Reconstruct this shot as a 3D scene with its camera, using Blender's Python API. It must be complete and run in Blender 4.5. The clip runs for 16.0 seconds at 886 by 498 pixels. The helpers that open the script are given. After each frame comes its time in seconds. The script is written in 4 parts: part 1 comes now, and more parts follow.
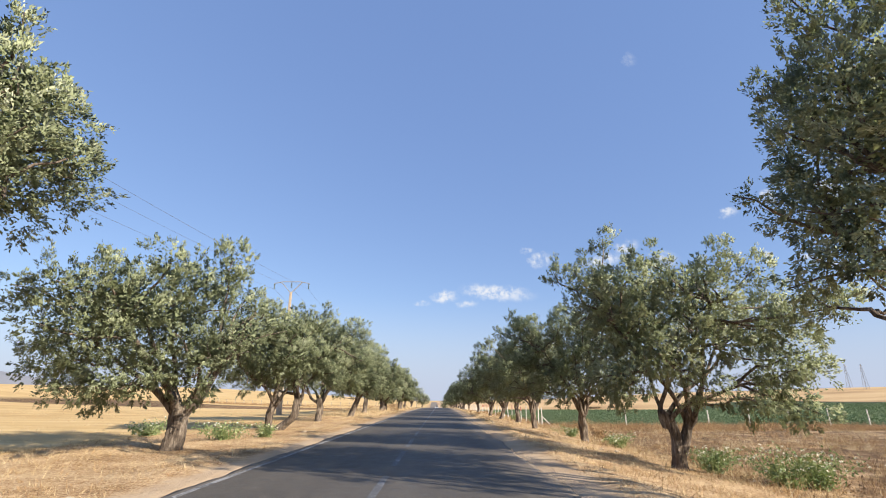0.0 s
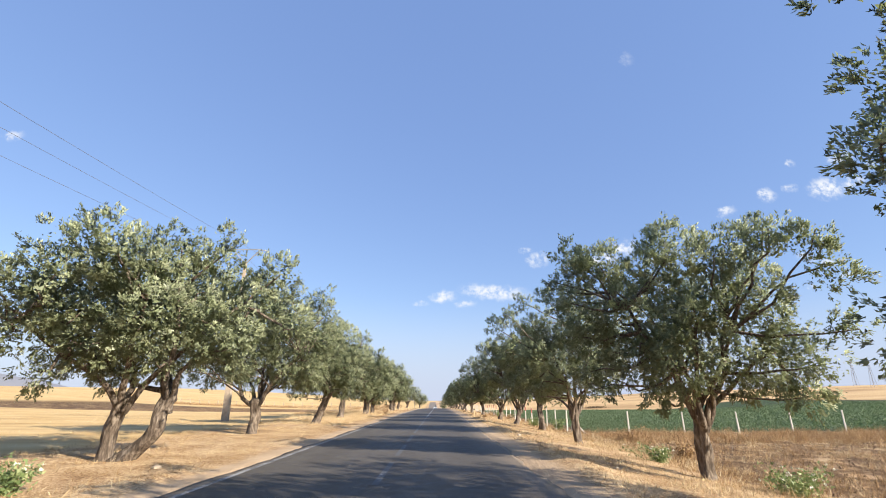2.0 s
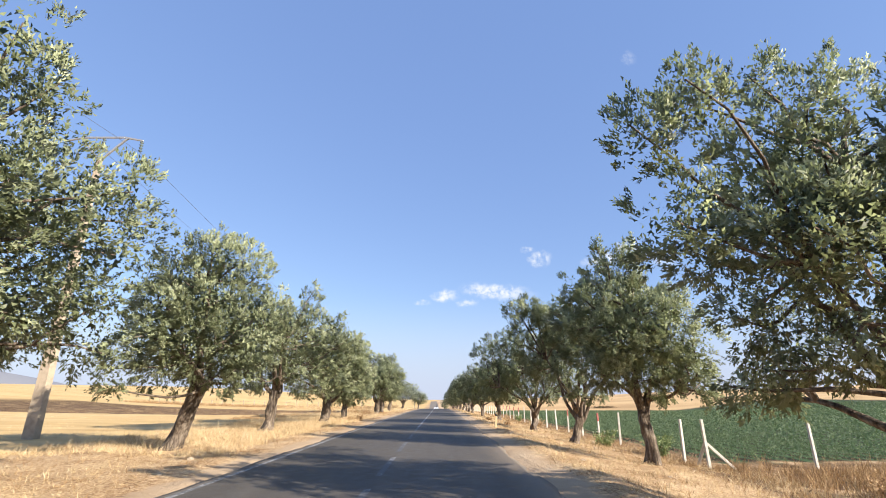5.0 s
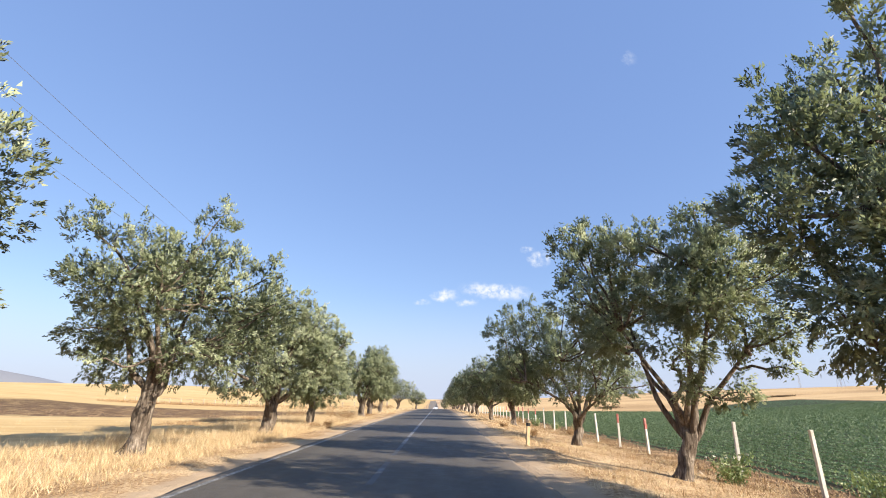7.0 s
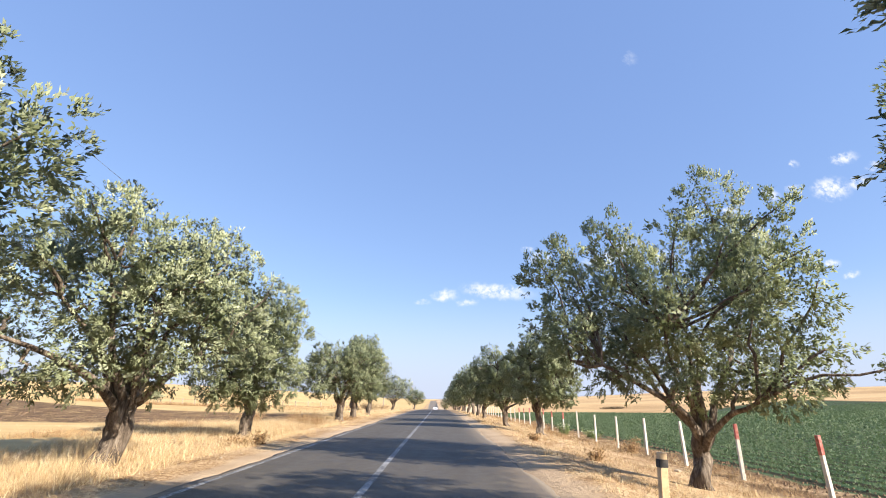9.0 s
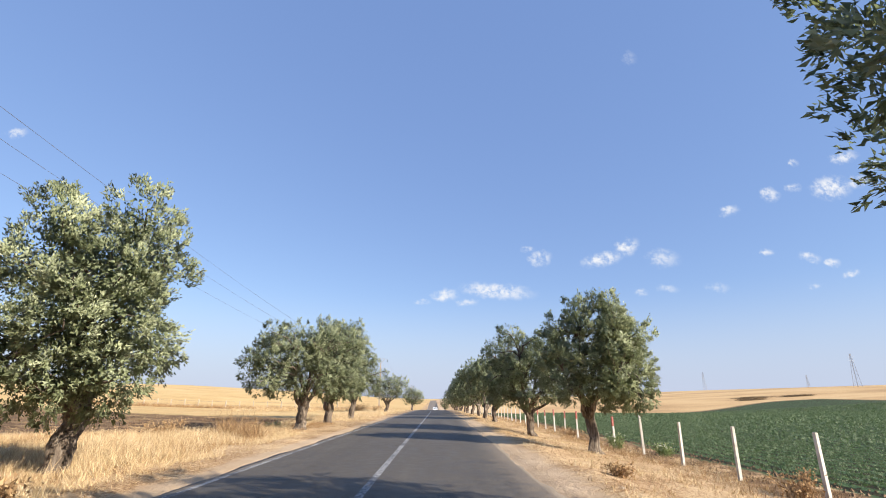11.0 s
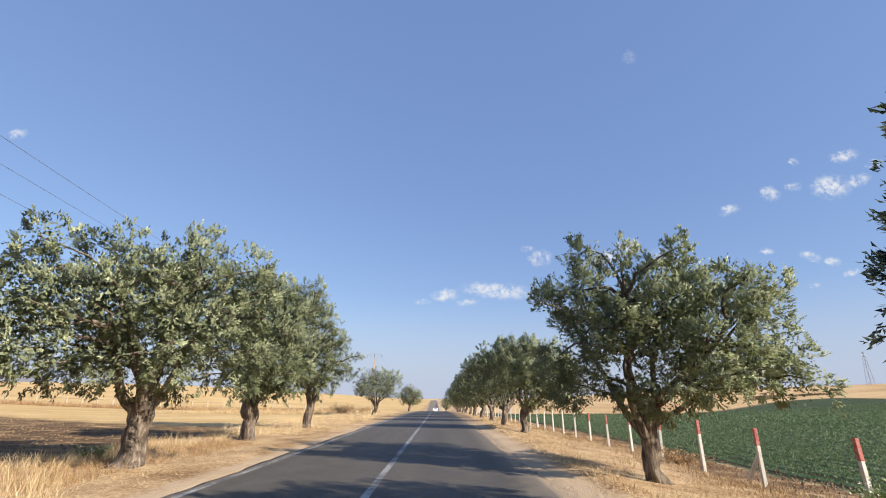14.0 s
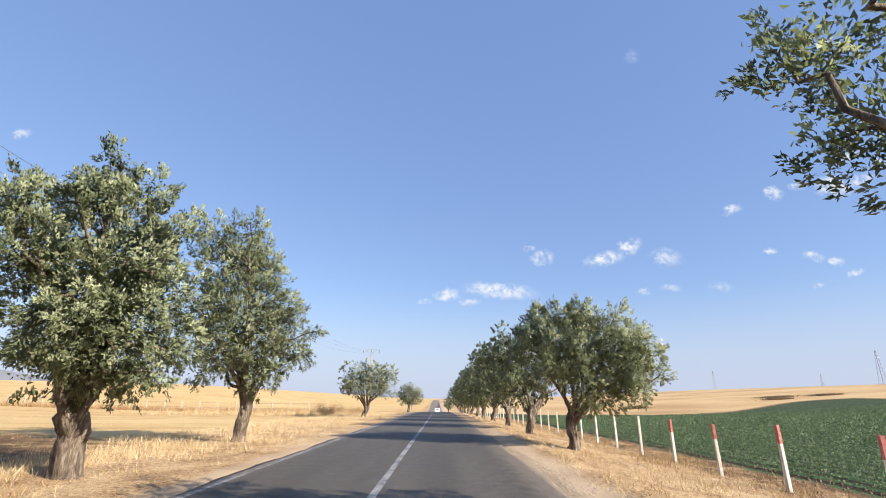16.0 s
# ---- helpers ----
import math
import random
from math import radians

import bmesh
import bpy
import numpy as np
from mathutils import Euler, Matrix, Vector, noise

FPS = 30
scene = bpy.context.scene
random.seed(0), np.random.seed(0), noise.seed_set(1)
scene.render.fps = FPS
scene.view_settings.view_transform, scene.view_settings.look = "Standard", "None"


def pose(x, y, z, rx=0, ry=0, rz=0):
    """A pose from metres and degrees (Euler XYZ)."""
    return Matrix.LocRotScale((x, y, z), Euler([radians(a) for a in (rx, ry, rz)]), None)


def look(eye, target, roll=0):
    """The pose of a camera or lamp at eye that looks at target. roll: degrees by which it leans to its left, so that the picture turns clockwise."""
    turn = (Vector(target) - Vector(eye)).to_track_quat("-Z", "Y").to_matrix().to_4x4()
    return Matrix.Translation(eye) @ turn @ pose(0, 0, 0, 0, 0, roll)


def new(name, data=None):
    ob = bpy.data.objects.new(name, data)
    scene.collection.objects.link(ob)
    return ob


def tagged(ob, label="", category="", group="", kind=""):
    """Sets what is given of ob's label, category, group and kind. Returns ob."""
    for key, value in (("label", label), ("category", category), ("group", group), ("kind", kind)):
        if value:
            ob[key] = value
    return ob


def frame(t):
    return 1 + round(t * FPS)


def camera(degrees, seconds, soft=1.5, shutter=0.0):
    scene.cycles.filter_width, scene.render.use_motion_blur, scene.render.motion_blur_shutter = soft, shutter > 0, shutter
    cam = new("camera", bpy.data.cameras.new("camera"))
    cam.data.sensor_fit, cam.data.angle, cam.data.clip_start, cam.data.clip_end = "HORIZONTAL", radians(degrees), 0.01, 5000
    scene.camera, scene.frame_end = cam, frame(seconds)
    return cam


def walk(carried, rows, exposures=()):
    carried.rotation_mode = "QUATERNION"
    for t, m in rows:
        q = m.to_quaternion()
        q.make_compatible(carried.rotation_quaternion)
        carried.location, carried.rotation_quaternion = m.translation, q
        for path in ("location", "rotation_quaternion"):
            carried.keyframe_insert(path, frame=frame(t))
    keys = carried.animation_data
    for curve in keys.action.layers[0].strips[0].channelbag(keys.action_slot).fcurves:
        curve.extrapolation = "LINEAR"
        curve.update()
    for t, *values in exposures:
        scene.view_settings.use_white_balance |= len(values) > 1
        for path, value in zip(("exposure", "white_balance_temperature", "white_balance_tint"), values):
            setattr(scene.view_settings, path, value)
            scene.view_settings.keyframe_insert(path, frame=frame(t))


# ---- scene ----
cam = camera(87.0, 16.0, soft=1.0)
# seconds, eye x, y, z, then the camera's three turns in degrees
ROWS = [
    (0.0, 0.000, 0.000, 1.350, 107.879, 0.007, -0.244),
    (0.5, 0.026, 2.679, 1.353, 107.879, 0.047, -0.275),
    (1.0, 0.049, 5.373, 1.356, 107.894, 0.127, -0.305),
    (1.5, 0.072, 8.068, 1.359, 107.864, 0.207, -0.381),
    (2.0, 0.092, 10.764, 1.361, 107.879, 0.257, -0.366),
    (2.5, 0.111, 13.473, 1.364, 107.849, 0.287, -0.396),
    (3.0, 0.128, 16.199, 1.366, 107.818, 0.267, -0.335),
    (3.5, 0.144, 18.910, 1.367, 107.788, 0.237, -0.320),
    (4.0, 0.158, 21.615, 1.368, 107.803, 0.177, -0.259),
    (4.5, 0.170, 24.316, 1.368, 107.773, 0.187, -0.275),
    (5.0, 0.181, 27.021, 1.367, 107.773, 0.127, -0.184),
    (7.5, 0.210, 38.934, 1.353, 107.727, -0.043, -0.275),
    (8.0, 0.211, 41.319, 1.348, 107.743, -0.063, -0.305),
    (8.5, 0.210, 43.703, 1.343, 107.712, -0.133, -0.214),
    (9.0, 0.208, 46.082, 1.336, 107.712, -0.143, -0.214),
    (9.5, 0.203, 48.469, 1.329, 107.712, -0.153, -0.229),
    (10.0, 0.198, 50.814, 1.321, 107.697, -0.123, -0.229),
    (12.5, 0.144, 62.092, 1.274, 107.682, 0.077, -0.214),
    (13.0, 0.128, 64.352, 1.263, 107.697, 0.067, -0.229),
    (13.5, 0.111, 66.618, 1.250, 107.682, 0.067, -0.153),
    (14.0, 0.092, 68.891, 1.237, 107.667, 0.097, -0.153),
    (14.5, 0.072, 71.187, 1.224, 107.636, 0.057, -0.184),
    (15.0, 0.049, 73.502, 1.209, 107.606, -0.023, -0.062),
    (15.5, 0.026, 75.745, 1.194, 107.591, -0.043, -0.032),
    (16.0, 0.000, 78.000, 1.179, 107.636, 0.007, 0.090),
]
walk(cam, [(t, pose(x, y, z, rx, ry, rz)) for t, x, y, z, rx, ry, rz in ROWS],
     [(0, 0.92), (1, 1.05), (3, 1.08), (5, 1.12), (8, 1.12), (9, 1.22), (10, 1.08), (12.5, 0.88), (13.5, 0.8), (14.5, 0.82), (15.3, 0.9), (16, 1.0)])

# ---- light ----
SUN_ELEV, SUN_AZ = 26.0, 123.0   # degrees; azimuth from +y towards +x: behind the camera and to its right
sun_dir = Vector((math.sin(radians(SUN_AZ)) * math.cos(radians(SUN_ELEV)), math.cos(radians(SUN_AZ)) * math.cos(radians(SUN_ELEV)), math.sin(radians(SUN_ELEV))))
sun_lamp = bpy.data.lights.new("sun", "SUN")
sun_lamp.energy, sun_lamp.angle, sun_lamp.color = 5.0, radians(0.6), (1.0, 0.91, 0.78)
new("sun", sun_lamp).matrix_world = look(sun_dir * 100, (0, 0, 0))

world = bpy.data.worlds.new("sky")
scene.world = world
world.use_nodes = True
wt = world.node_tree
wt.nodes.clear()


def wnode(kind, operation="", interpolation="", vector_type="", data_type=""):
    n = wt.nodes.new(kind)
    if operation:
        n.operation = operation
    if interpolation:
        n.interpolation_type = interpolation
    if vector_type:
        n.vector_type = vector_type
    if data_type:
        n.data_type = data_type
    return n


def wmath(op, a, b=None, c=None):
    n = wnode("ShaderNodeMath", operation=op)
    for i, v in enumerate((a, b, c)):
        if v is None:
            continue
        if isinstance(v, (int, float)):
            n.inputs[i].default_value = v
        else:
            wt.links.new(v, n.inputs[i])
    return n.outputs[0]


sky = wnode("ShaderNodeTexSky")
sky.sky_type, sky.sun_disc = "NISHITA", False
sky.sun_elevation, sky.sun_rotation = radians(SUN_ELEV), radians(SUN_AZ)
sky.altitude, sky.air_density, sky.dust_density, sky.ozone_density = 200, 1.0, 0.1, 4.0
coord = wnode("ShaderNodeTexCoord")
split = wnode("ShaderNodeSeparateXYZ")
wt.links.new(coord.outputs["Generated"], split.inputs[0])
ahead = wmath("MAXIMUM", split.outputs[1], 0.05)
flat = wnode("ShaderNodeCombineXYZ")
wt.links.new(wmath("DIVIDE", split.outputs[0], ahead), flat.inputs[0])
wt.links.new(wmath("DIVIDE", split.outputs[2], ahead), flat.inputs[1])
fluff = wnode("ShaderNodeTexNoise")
fluff.inputs["Scale"].default_value, fluff.inputs["Detail"].default_value, fluff.inputs["Roughness"].default_value = 46.0, 7.0, 0.66
wt.links.new(flat.outputs[0], fluff.inputs["Vector"])
warp = wnode("ShaderNodeVectorMath", operation="MULTIPLY_ADD")
wt.links.new(fluff.outputs["Color"], warp.inputs[0])
warp.inputs[1].default_value = (0.040, 0.026, 0)
wt.links.new(flat.outputs[0], warp.inputs[2])
# small fair-weather clouds: place on the sky ahead, half width, half height, slant in degrees, strength
LOW_CLOUDS = [
    (0.123, 0.223, 0.0741, 0.0165, -4, 1.00),
    (0.008, 0.213, 0.0259, 0.0126, 0, 1.00),
    (-0.041, 0.197, 0.0172, 0.0062, 0, 0.50),
    (0.057, 0.197, 0.0221, 0.0075, 0, 0.70),
    (0.223, 0.297, 0.0240, 0.0172, 10, 0.90),
    (0.194, 0.319, 0.0152, 0.0067, 0, 0.70),
    (0.362, 0.295, 0.0428, 0.0158, 12, 1.00),
    (0.419, 0.324, 0.0280, 0.0188, 30, 1.00),
    (0.496, 0.298, 0.0353, 0.0199, 0, 0.60),
]
RIGHT_CLOUDS = [
    (0.665, 0.413, 0.0247, 0.0113, 20, 0.80),
    (0.769, 0.454, 0.0224, 0.0173, 10, 0.95),
    (0.918, 0.472, 0.0450, 0.0278, 10, 1.00),
    (0.968, 0.552, 0.0352, 0.0137, 15, 0.90),
    (0.989, 0.489, 0.0292, 0.0132, 20, 0.90),
    (0.828, 0.472, 0.0185, 0.0117, 10, 0.70),
    (0.734, 0.312, 0.0152, 0.0080, 0, 0.80),
    (0.827, 0.301, 0.0227, 0.0106, -10, 0.80),
    (0.876, 0.288, 0.0163, 0.0105, 0, 0.90),
    (0.911, 0.264, 0.0212, 0.0078, 15, 0.80),
    (0.437, 0.219, 0.0148, 0.0076, 0, 0.60),
    (0.497, 0.228, 0.0222, 0.0076, 0, 0.50),
    (0.608, 0.231, 0.0247, 0.0102, 0, 0.40),
    (0.823, 0.236, 0.0148, 0.0076, 0, 0.50),
]
HIGH_CLOUDS = [
    (-1.033, 0.614, 0.0249, 0.0142, 0, 0.70),
    (0.486, 0.840, 0.0190, 0.0213, 0, 0.22),
    (0.843, 0.535, 0.0121, 0.0090, 0, 0.70),
    (1.036, 0.531, 0.0215, 0.0105, 20, 0.80),
]
cover = None
for cx, cy, cw, ch, slant, strength in LOW_CLOUDS + RIGHT_CLOUDS + HIGH_CLOUDS:
    place = wnode("ShaderNodeMapping", vector_type="TEXTURE")
    place.inputs["Location"].default_value = (cx + 0.020, cy + 0.013, 0)
    place.inputs["Rotation"].default_value = (0, 0, radians(slant))
    place.inputs["Scale"].default_value = (cw, ch, 1)
    wt.links.new(warp.outputs[0], place.inputs["Vector"])
    size = wnode("ShaderNodeVectorMath", operation="LENGTH")
    wt.links.new(place.outputs[0], size.inputs[0])
    ramp = wnode("ShaderNodeMapRange", interpolation="SMOOTHSTEP")
    wt.links.new(size.outputs["Value"], ramp.inputs["Value"])
    for name, v in (("From Min", 0.25), ("From Max", 1.35), ("To Min", strength), ("To Max", 0.0)):
        ramp.inputs[name].default_value = v
    cover = ramp.outputs[0] if cover is None else wmath("MAXIMUM", cover, ramp.outputs[0])
soft_edge = wnode("ShaderNodeMapRange", interpolation="SMOOTHSTEP")
wt.links.new(fluff.outputs["Fac"], soft_edge.inputs["Value"])
for name, v in (("From Min", 0.36), ("From Max", 0.62), ("To Min", 0.05), ("To Max", 1.0)):
    soft_edge.inputs[name].default_value = v
cover = wmath("MULTIPLY", cover, soft_edge.outputs[0])
cover = wmath("MULTIPLY", cover, wmath("GREATER_THAN", split.outputs[1], 0.1))
cloud_mix = wnode("ShaderNodeMix", data_type="RGBA")
wt.links.new(cover, cloud_mix.inputs["Factor"])
veil = wnode("ShaderNodeVectorMath", operation="MULTIPLY_ADD")   # thin summer haze evens out the sky
wt.links.new(sky.outputs[0], veil.inputs[0])
veil.inputs[1].default_value, veil.inputs[2].default_value = (0.63, 0.51, 0.40), (0.63, 1.07, 2.38)
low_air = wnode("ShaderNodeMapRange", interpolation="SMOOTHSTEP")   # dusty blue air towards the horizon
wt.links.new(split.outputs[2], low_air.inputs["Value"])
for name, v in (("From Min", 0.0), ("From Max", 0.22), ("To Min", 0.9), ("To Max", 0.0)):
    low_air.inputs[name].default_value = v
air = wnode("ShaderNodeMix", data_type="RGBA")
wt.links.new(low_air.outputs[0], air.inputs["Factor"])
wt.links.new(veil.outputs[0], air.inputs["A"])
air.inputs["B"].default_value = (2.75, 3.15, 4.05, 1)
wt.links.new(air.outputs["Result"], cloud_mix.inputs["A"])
cloud_mix.inputs["B"].default_value = (4.6, 4.7, 4.9, 1)
back = wnode("ShaderNodeBackground")
back.inputs["Strength"].default_value = 0.102
wt.links.new(cloud_mix.outputs["Result"], back.inputs["Color"])
wt.links.new(back.outputs[0], wnode("ShaderNodeOutputWorld").inputs[0])

# ---- materials ----


class Mat:
    """A small builder for node materials: m.mat is the material."""

    def __init__(self, name, roughness=0.8, specular=0.3, metallic=0.0):
        self.mat = bpy.data.materials.new(name)
        self.mat.use_nodes = True
        self.t = self.mat.node_tree
        self.b = self.t.nodes["Principled BSDF"]
        self.b.inputs["Roughness"].default_value = roughness
        self.b.inputs["Specular IOR Level"].default_value = specular
        self.b.inputs["Metallic"].default_value = metallic
        self.pos = self.node("ShaderNodeNewGeometry").outputs["Position"]

    def node(self, kind, operation="", interpolation="", data_type="", blend=""):
        n = self.t.nodes.new(kind)
        if operation:
            n.operation = operation
        if interpolation:
            n.interpolation_type = interpolation
        if data_type:
            n.data_type = data_type
        if blend:
            n.blend_type = blend
        return n

    def put(self, value, socket):
        if isinstance(value, (int, float)):
            socket.default_value = value
        elif isinstance(value, (tuple, list)):
            socket.default_value = (*value, 1) if len(value) == 3 and socket.type == "RGBA" else value
        else:
            self.t.links.new(value, socket)

    def math(self, op, a, b=0.0, c=0.0):
        n = self.node("ShaderNodeMath", operation=op)
        for v, s in zip((a, b, c), n.inputs):
            self.put(v, s)
        return n.outputs[0]

    def noise(self, scale, detail=4.0, rough=0.55, vector=None, stretch=None, colour=False):
        v = vector if vector is not None else self.pos
        if stretch:
            mp = self.node("ShaderNodeMapping")
            mp.inputs["Scale"].default_value = stretch
            self.put(v, mp.inputs["Vector"])
            v = mp.outputs[0]
        n = self.node("ShaderNodeTexNoise")
        self.put(v, n.inputs["Vector"])
        n.inputs["Scale"].default_value, n.inputs["Detail"].default_value, n.inputs["Roughness"].default_value = scale, detail, rough
        return n.outputs["Color" if colour else "Fac"]

    def step(self, value, lo, hi, a=0.0, b=1.0):
        n = self.node("ShaderNodeMapRange", interpolation="SMOOTHSTEP")
        for v, s in ((value, "Value"), (lo, "From Min"), (hi, "From Max"), (a, "To Min"), (b, "To Max")):
            self.put(v, n.inputs[s])
        return n.outputs[0]

    def mix(self, fac, a, b, blend="MIX"):
        n = self.node("ShaderNodeMix", data_type="RGBA", blend=blend)
        self.put(fac, n.inputs["Factor"]), self.put(a, n.inputs["A"]), self.put(b, n.inputs["B"])
        return n.outputs["Result"]

    def ramp(self, fac, stops):
        n = self.node("ShaderNodeValToRGB")
        e = n.color_ramp.elements
        while len(e) < len(stops):
            e.new(0.5)
        for el, (p, c) in zip(e, stops):
            el.position, el.color = p, (*c, 1)
        self.put(fac, n.inputs[0])
        return n.outputs[0]

    def island(self):
        return self.node("ShaderNodeNewGeometry").outputs["Random Per Island"]

    def per_object(self):
        return self.node("ShaderNodeObjectInfo").outputs["Random"]

    def bump(self, height, distance, strength=1.0):
        n = self.node("ShaderNodeBump")
        n.inputs["Distance"].default_value, n.inputs["Strength"].default_value = distance, strength
        self.put(height, n.inputs["Height"])
        self.put(n.outputs[0], self.b.inputs["Normal"])

    def colour(self, c):
        self.put(c, self.b.inputs["Base Color"])
        return self

    def translucent(self, c, amount):
        tr = self.node("ShaderNodeBsdfTranslucent")
        self.put(c, tr.inputs["Color"])
        mx = self.node("ShaderNodeMixShader")
        mx.inputs[0].default_value = amount
        out = self.t.nodes["Material Output"]
        self.put(self.b.outputs[0], mx.inputs[1]), self.put(tr.outputs[0], mx.inputs[2])
        self.put(mx.outputs[0], out.inputs[0])
        return self


def mat_ground():
    m = Mat("ground", 0.95, 0.1)
    sp = m.node("ShaderNodeSeparateXYZ")
    m.put(m.pos, sp.inputs[0])
    wob = m.math("MULTIPLY_ADD", m.noise(0.45, 3), 2.2, -1.1)
    fine = m.math("MULTIPLY_ADD", m.noise(2.6, 3), 0.7, -0.35)
    x = m.math("ADD", m.math("ADD", sp.outputs[0], wob), fine)
    xe = m.math("ADD", sp.outputs[0], m.math("ADD", fine, m.math("MULTIPLY", wob, 0.25)))
    y = m.math("ADD", sp.outputs[1], m.math("MULTIPLY", wob, 1.5))
    grain = m.noise(9.0, 6, 0.65)
    patch = m.noise(0.7, 5, 0.6)
    broad = m.noise(0.035, 4, 0.6)
    streak = m.noise(1.0, 5, 0.6, stretch=(0.05, 0.6, 1))
    # stubble: pale straw with mown swaths
    stub = m.ramp(m.math("ADD", m.math("MULTIPLY", streak, 0.6), m.math("MULTIPLY", broad, 0.4)),
                  [(0.3, (0.40, 0.25, 0.10)), (0.48, (0.56, 0.38, 0.17)), (0.66, (0.66, 0.49, 0.25))])
    # ground of the verge: litter and dust
    litter = m.noise(26.0, 5, 0.7, stretch=(1, 0.45, 1))
    verge = m.ramp(m.math("ADD", m.math("MULTIPLY", litter, 0.45), m.math("ADD", m.math("MULTIPLY", grain, 0.25), m.math("MULTIPLY", patch, 0.3))),
                   [(0.38, (0.13, 0.07, 0.036)), (0.47, (0.38, 0.24, 0.125)), (0.57, (0.62, 0.455, 0.27))])
    gravel_n = m.node("ShaderNodeTexVoronoi")
    gravel_n.inputs["Scale"].default_value = 28.0
    gravel = m.ramp(m.math("ADD", m.math("MULTIPLY", gravel_n.outputs["Distance"], 0.7), m.math("MULTIPLY", patch, 0.6)),
                    [(0.2, (0.23, 0.15, 0.085)), (0.5, (0.37, 0.255, 0.155)), (0.8, (0.50, 0.37, 0.245))])
    soil = m.ramp(m.math("ADD", m.math("MULTIPLY", grain, 0.6), m.math("MULTIPLY", patch, 0.4)),
                  [(0.34, (0.055, 0.032, 0.018)), (0.5, (0.13, 0.078, 0.042)), (0.66, (0.27, 0.175, 0.095))])
    crop_row = m.math("SINE", m.math("MULTIPLY", m.math("ADD", sp.outputs[0], m.math("MULTIPLY_ADD", wob, 0.03, -11.075)), 6.2832 / 0.9))
    crop = m.mix(m.step(m.math("ADD", m.math("MULTIPLY", crop_row, 0.6), m.math("MULTIPLY", patch, 0.6)), -0.1, 0.7),
                 (0.040, 0.036, 0.020), m.ramp(grain, [(0.35, (0.045, 0.078, 0.036)), (0.65, (0.085, 0.140, 0.066))]))
    # fields
    c = m.mix(m.step(x, -11.5, -10.2), stub, verge)
    ploughed = m.math("MULTIPLY", m.step(y, 75, 77), m.math("MULTIPLY", m.step(m.math("MULTIPLY_ADD", x, 0.6, y), 87, 90, 1, 0), m.math("MULTIPLY", m.step(x, -10.2, -9.2, 1, 0), m.step(x, -90, -75))))
    c = m.mix(m.math("MULTIPLY", ploughed, m.step(m.noise(1.0, 5, 0.6, stretch=(0.5, 1.3, 1)), 0.52, 0.66, 1.0, 0.3)), c, soil)
    c = m.mix(m.math("MULTIPLY", m.step(x, 7.0, 8.2), m.step(m.noise(0.8, 5, 0.6), 0.45, 0.64, 0.95, 0.18)), c, soil)
    edge = m.math("ADD", 300.0, m.math("MULTIPLY", m.step(sp.outputs[0], 100, 230), 70.0))
    in_crop = m.math("MULTIPLY", m.math("MULTIPLY", m.step(xe, 10.2, 10.6), m.step(m.math("SUBTRACT", edge, y), 0.0, 4.0)), m.math("MULTIPLY", m.step(y, 45.2, 46.4), m.step(x, 240, 244, 1, 0)))
    c = m.mix(in_crop, c, crop)
    far_hill = m.math("MAXIMUM", m.math("MULTIPLY", m.step(x, 9, 12), m.step(m.math("SUBTRACT", y, edge), 0.0, 4.0)), m.step(x, 244, 250))
    tan = m.ramp(m.math("ADD", m.math("MULTIPLY", m.noise(0.02, 5, 0.6, stretch=(0.6, 1, 1)), 0.7), m.math("MULTIPLY", grain, 0.3)),
                 [(0.36, (0.36, 0.23, 0.115)), (0.5, (0.54, 0.36, 0.18)), (0.64, (0.62, 0.45, 0.245))])
    c = m.mix(far_hill, c, tan)
    # gravel shoulders beside the asphalt
    left_sh = m.math("MULTIPLY", m.step(xe, -4.85, -4.5), m.step(xe, -1.2, -1.0, 1, 0))
    right_sh = m.math("MULTIPLY", m.step(xe, -1.0, -0.9), m.step(xe, 2.45, 2.95, 1, 0))
    c = m.mix(m.math("MAXIMUM", left_sh, right_sh), c, gravel)
    m.colour(c)
    m.bump(m.math("ADD", grain, m.math("MULTIPLY", patch, 1.5)), 0.06, 0.8)
    return m.mat


def mat_asphalt():
    m = Mat("asphalt", 0.72, 0.35)
    fine = m.noise(140, 3, 0.7)
    mott = m.noise(3.5, 5, 0.65)
    track = m.noise(0.9, 4, 0.6, stretch=(1.6, 0.07, 1))
    f = m.math("ADD", m.math("MULTIPLY", fine, 0.45), m.math("ADD", m.math("MULTIPLY", mott, 0.3), m.math("MULTIPLY", track, 0.25)))
    c = m.ramp(f, [(0.36, (0.058, 0.049, 0.040)), (0.5, (0.090, 0.078, 0.064)), (0.64, (0.132, 0.117, 0.098))])
    sp = m.node("ShaderNodeSeparateXYZ")
    m.put(m.pos, sp.inputs[0])
    dust = m.math("MAXIMUM", m.step(m.math("ADD", sp.outputs[0], m.math("MULTIPLY", mott, 0.5)), -3.95, -3.45, 1, 0), m.step(m.math("ADD", sp.outputs[0], m.math("MULTIPLY", mott, 0.9)), 1.6, 2.5))
    c = m.mix(m.math("MULTIPLY", dust, 0.55), c, (0.30, 0.235, 0.17))
    m.colour(c)
    m.put(m.step(mott, 0.3, 0.7, 0.6, 0.85), m.b.inputs["Roughness"])
    m.bump(m.math("ADD", fine, m.math("MULTIPLY", mott, 0.6)), 0.006, 0.8)
    return m.mat


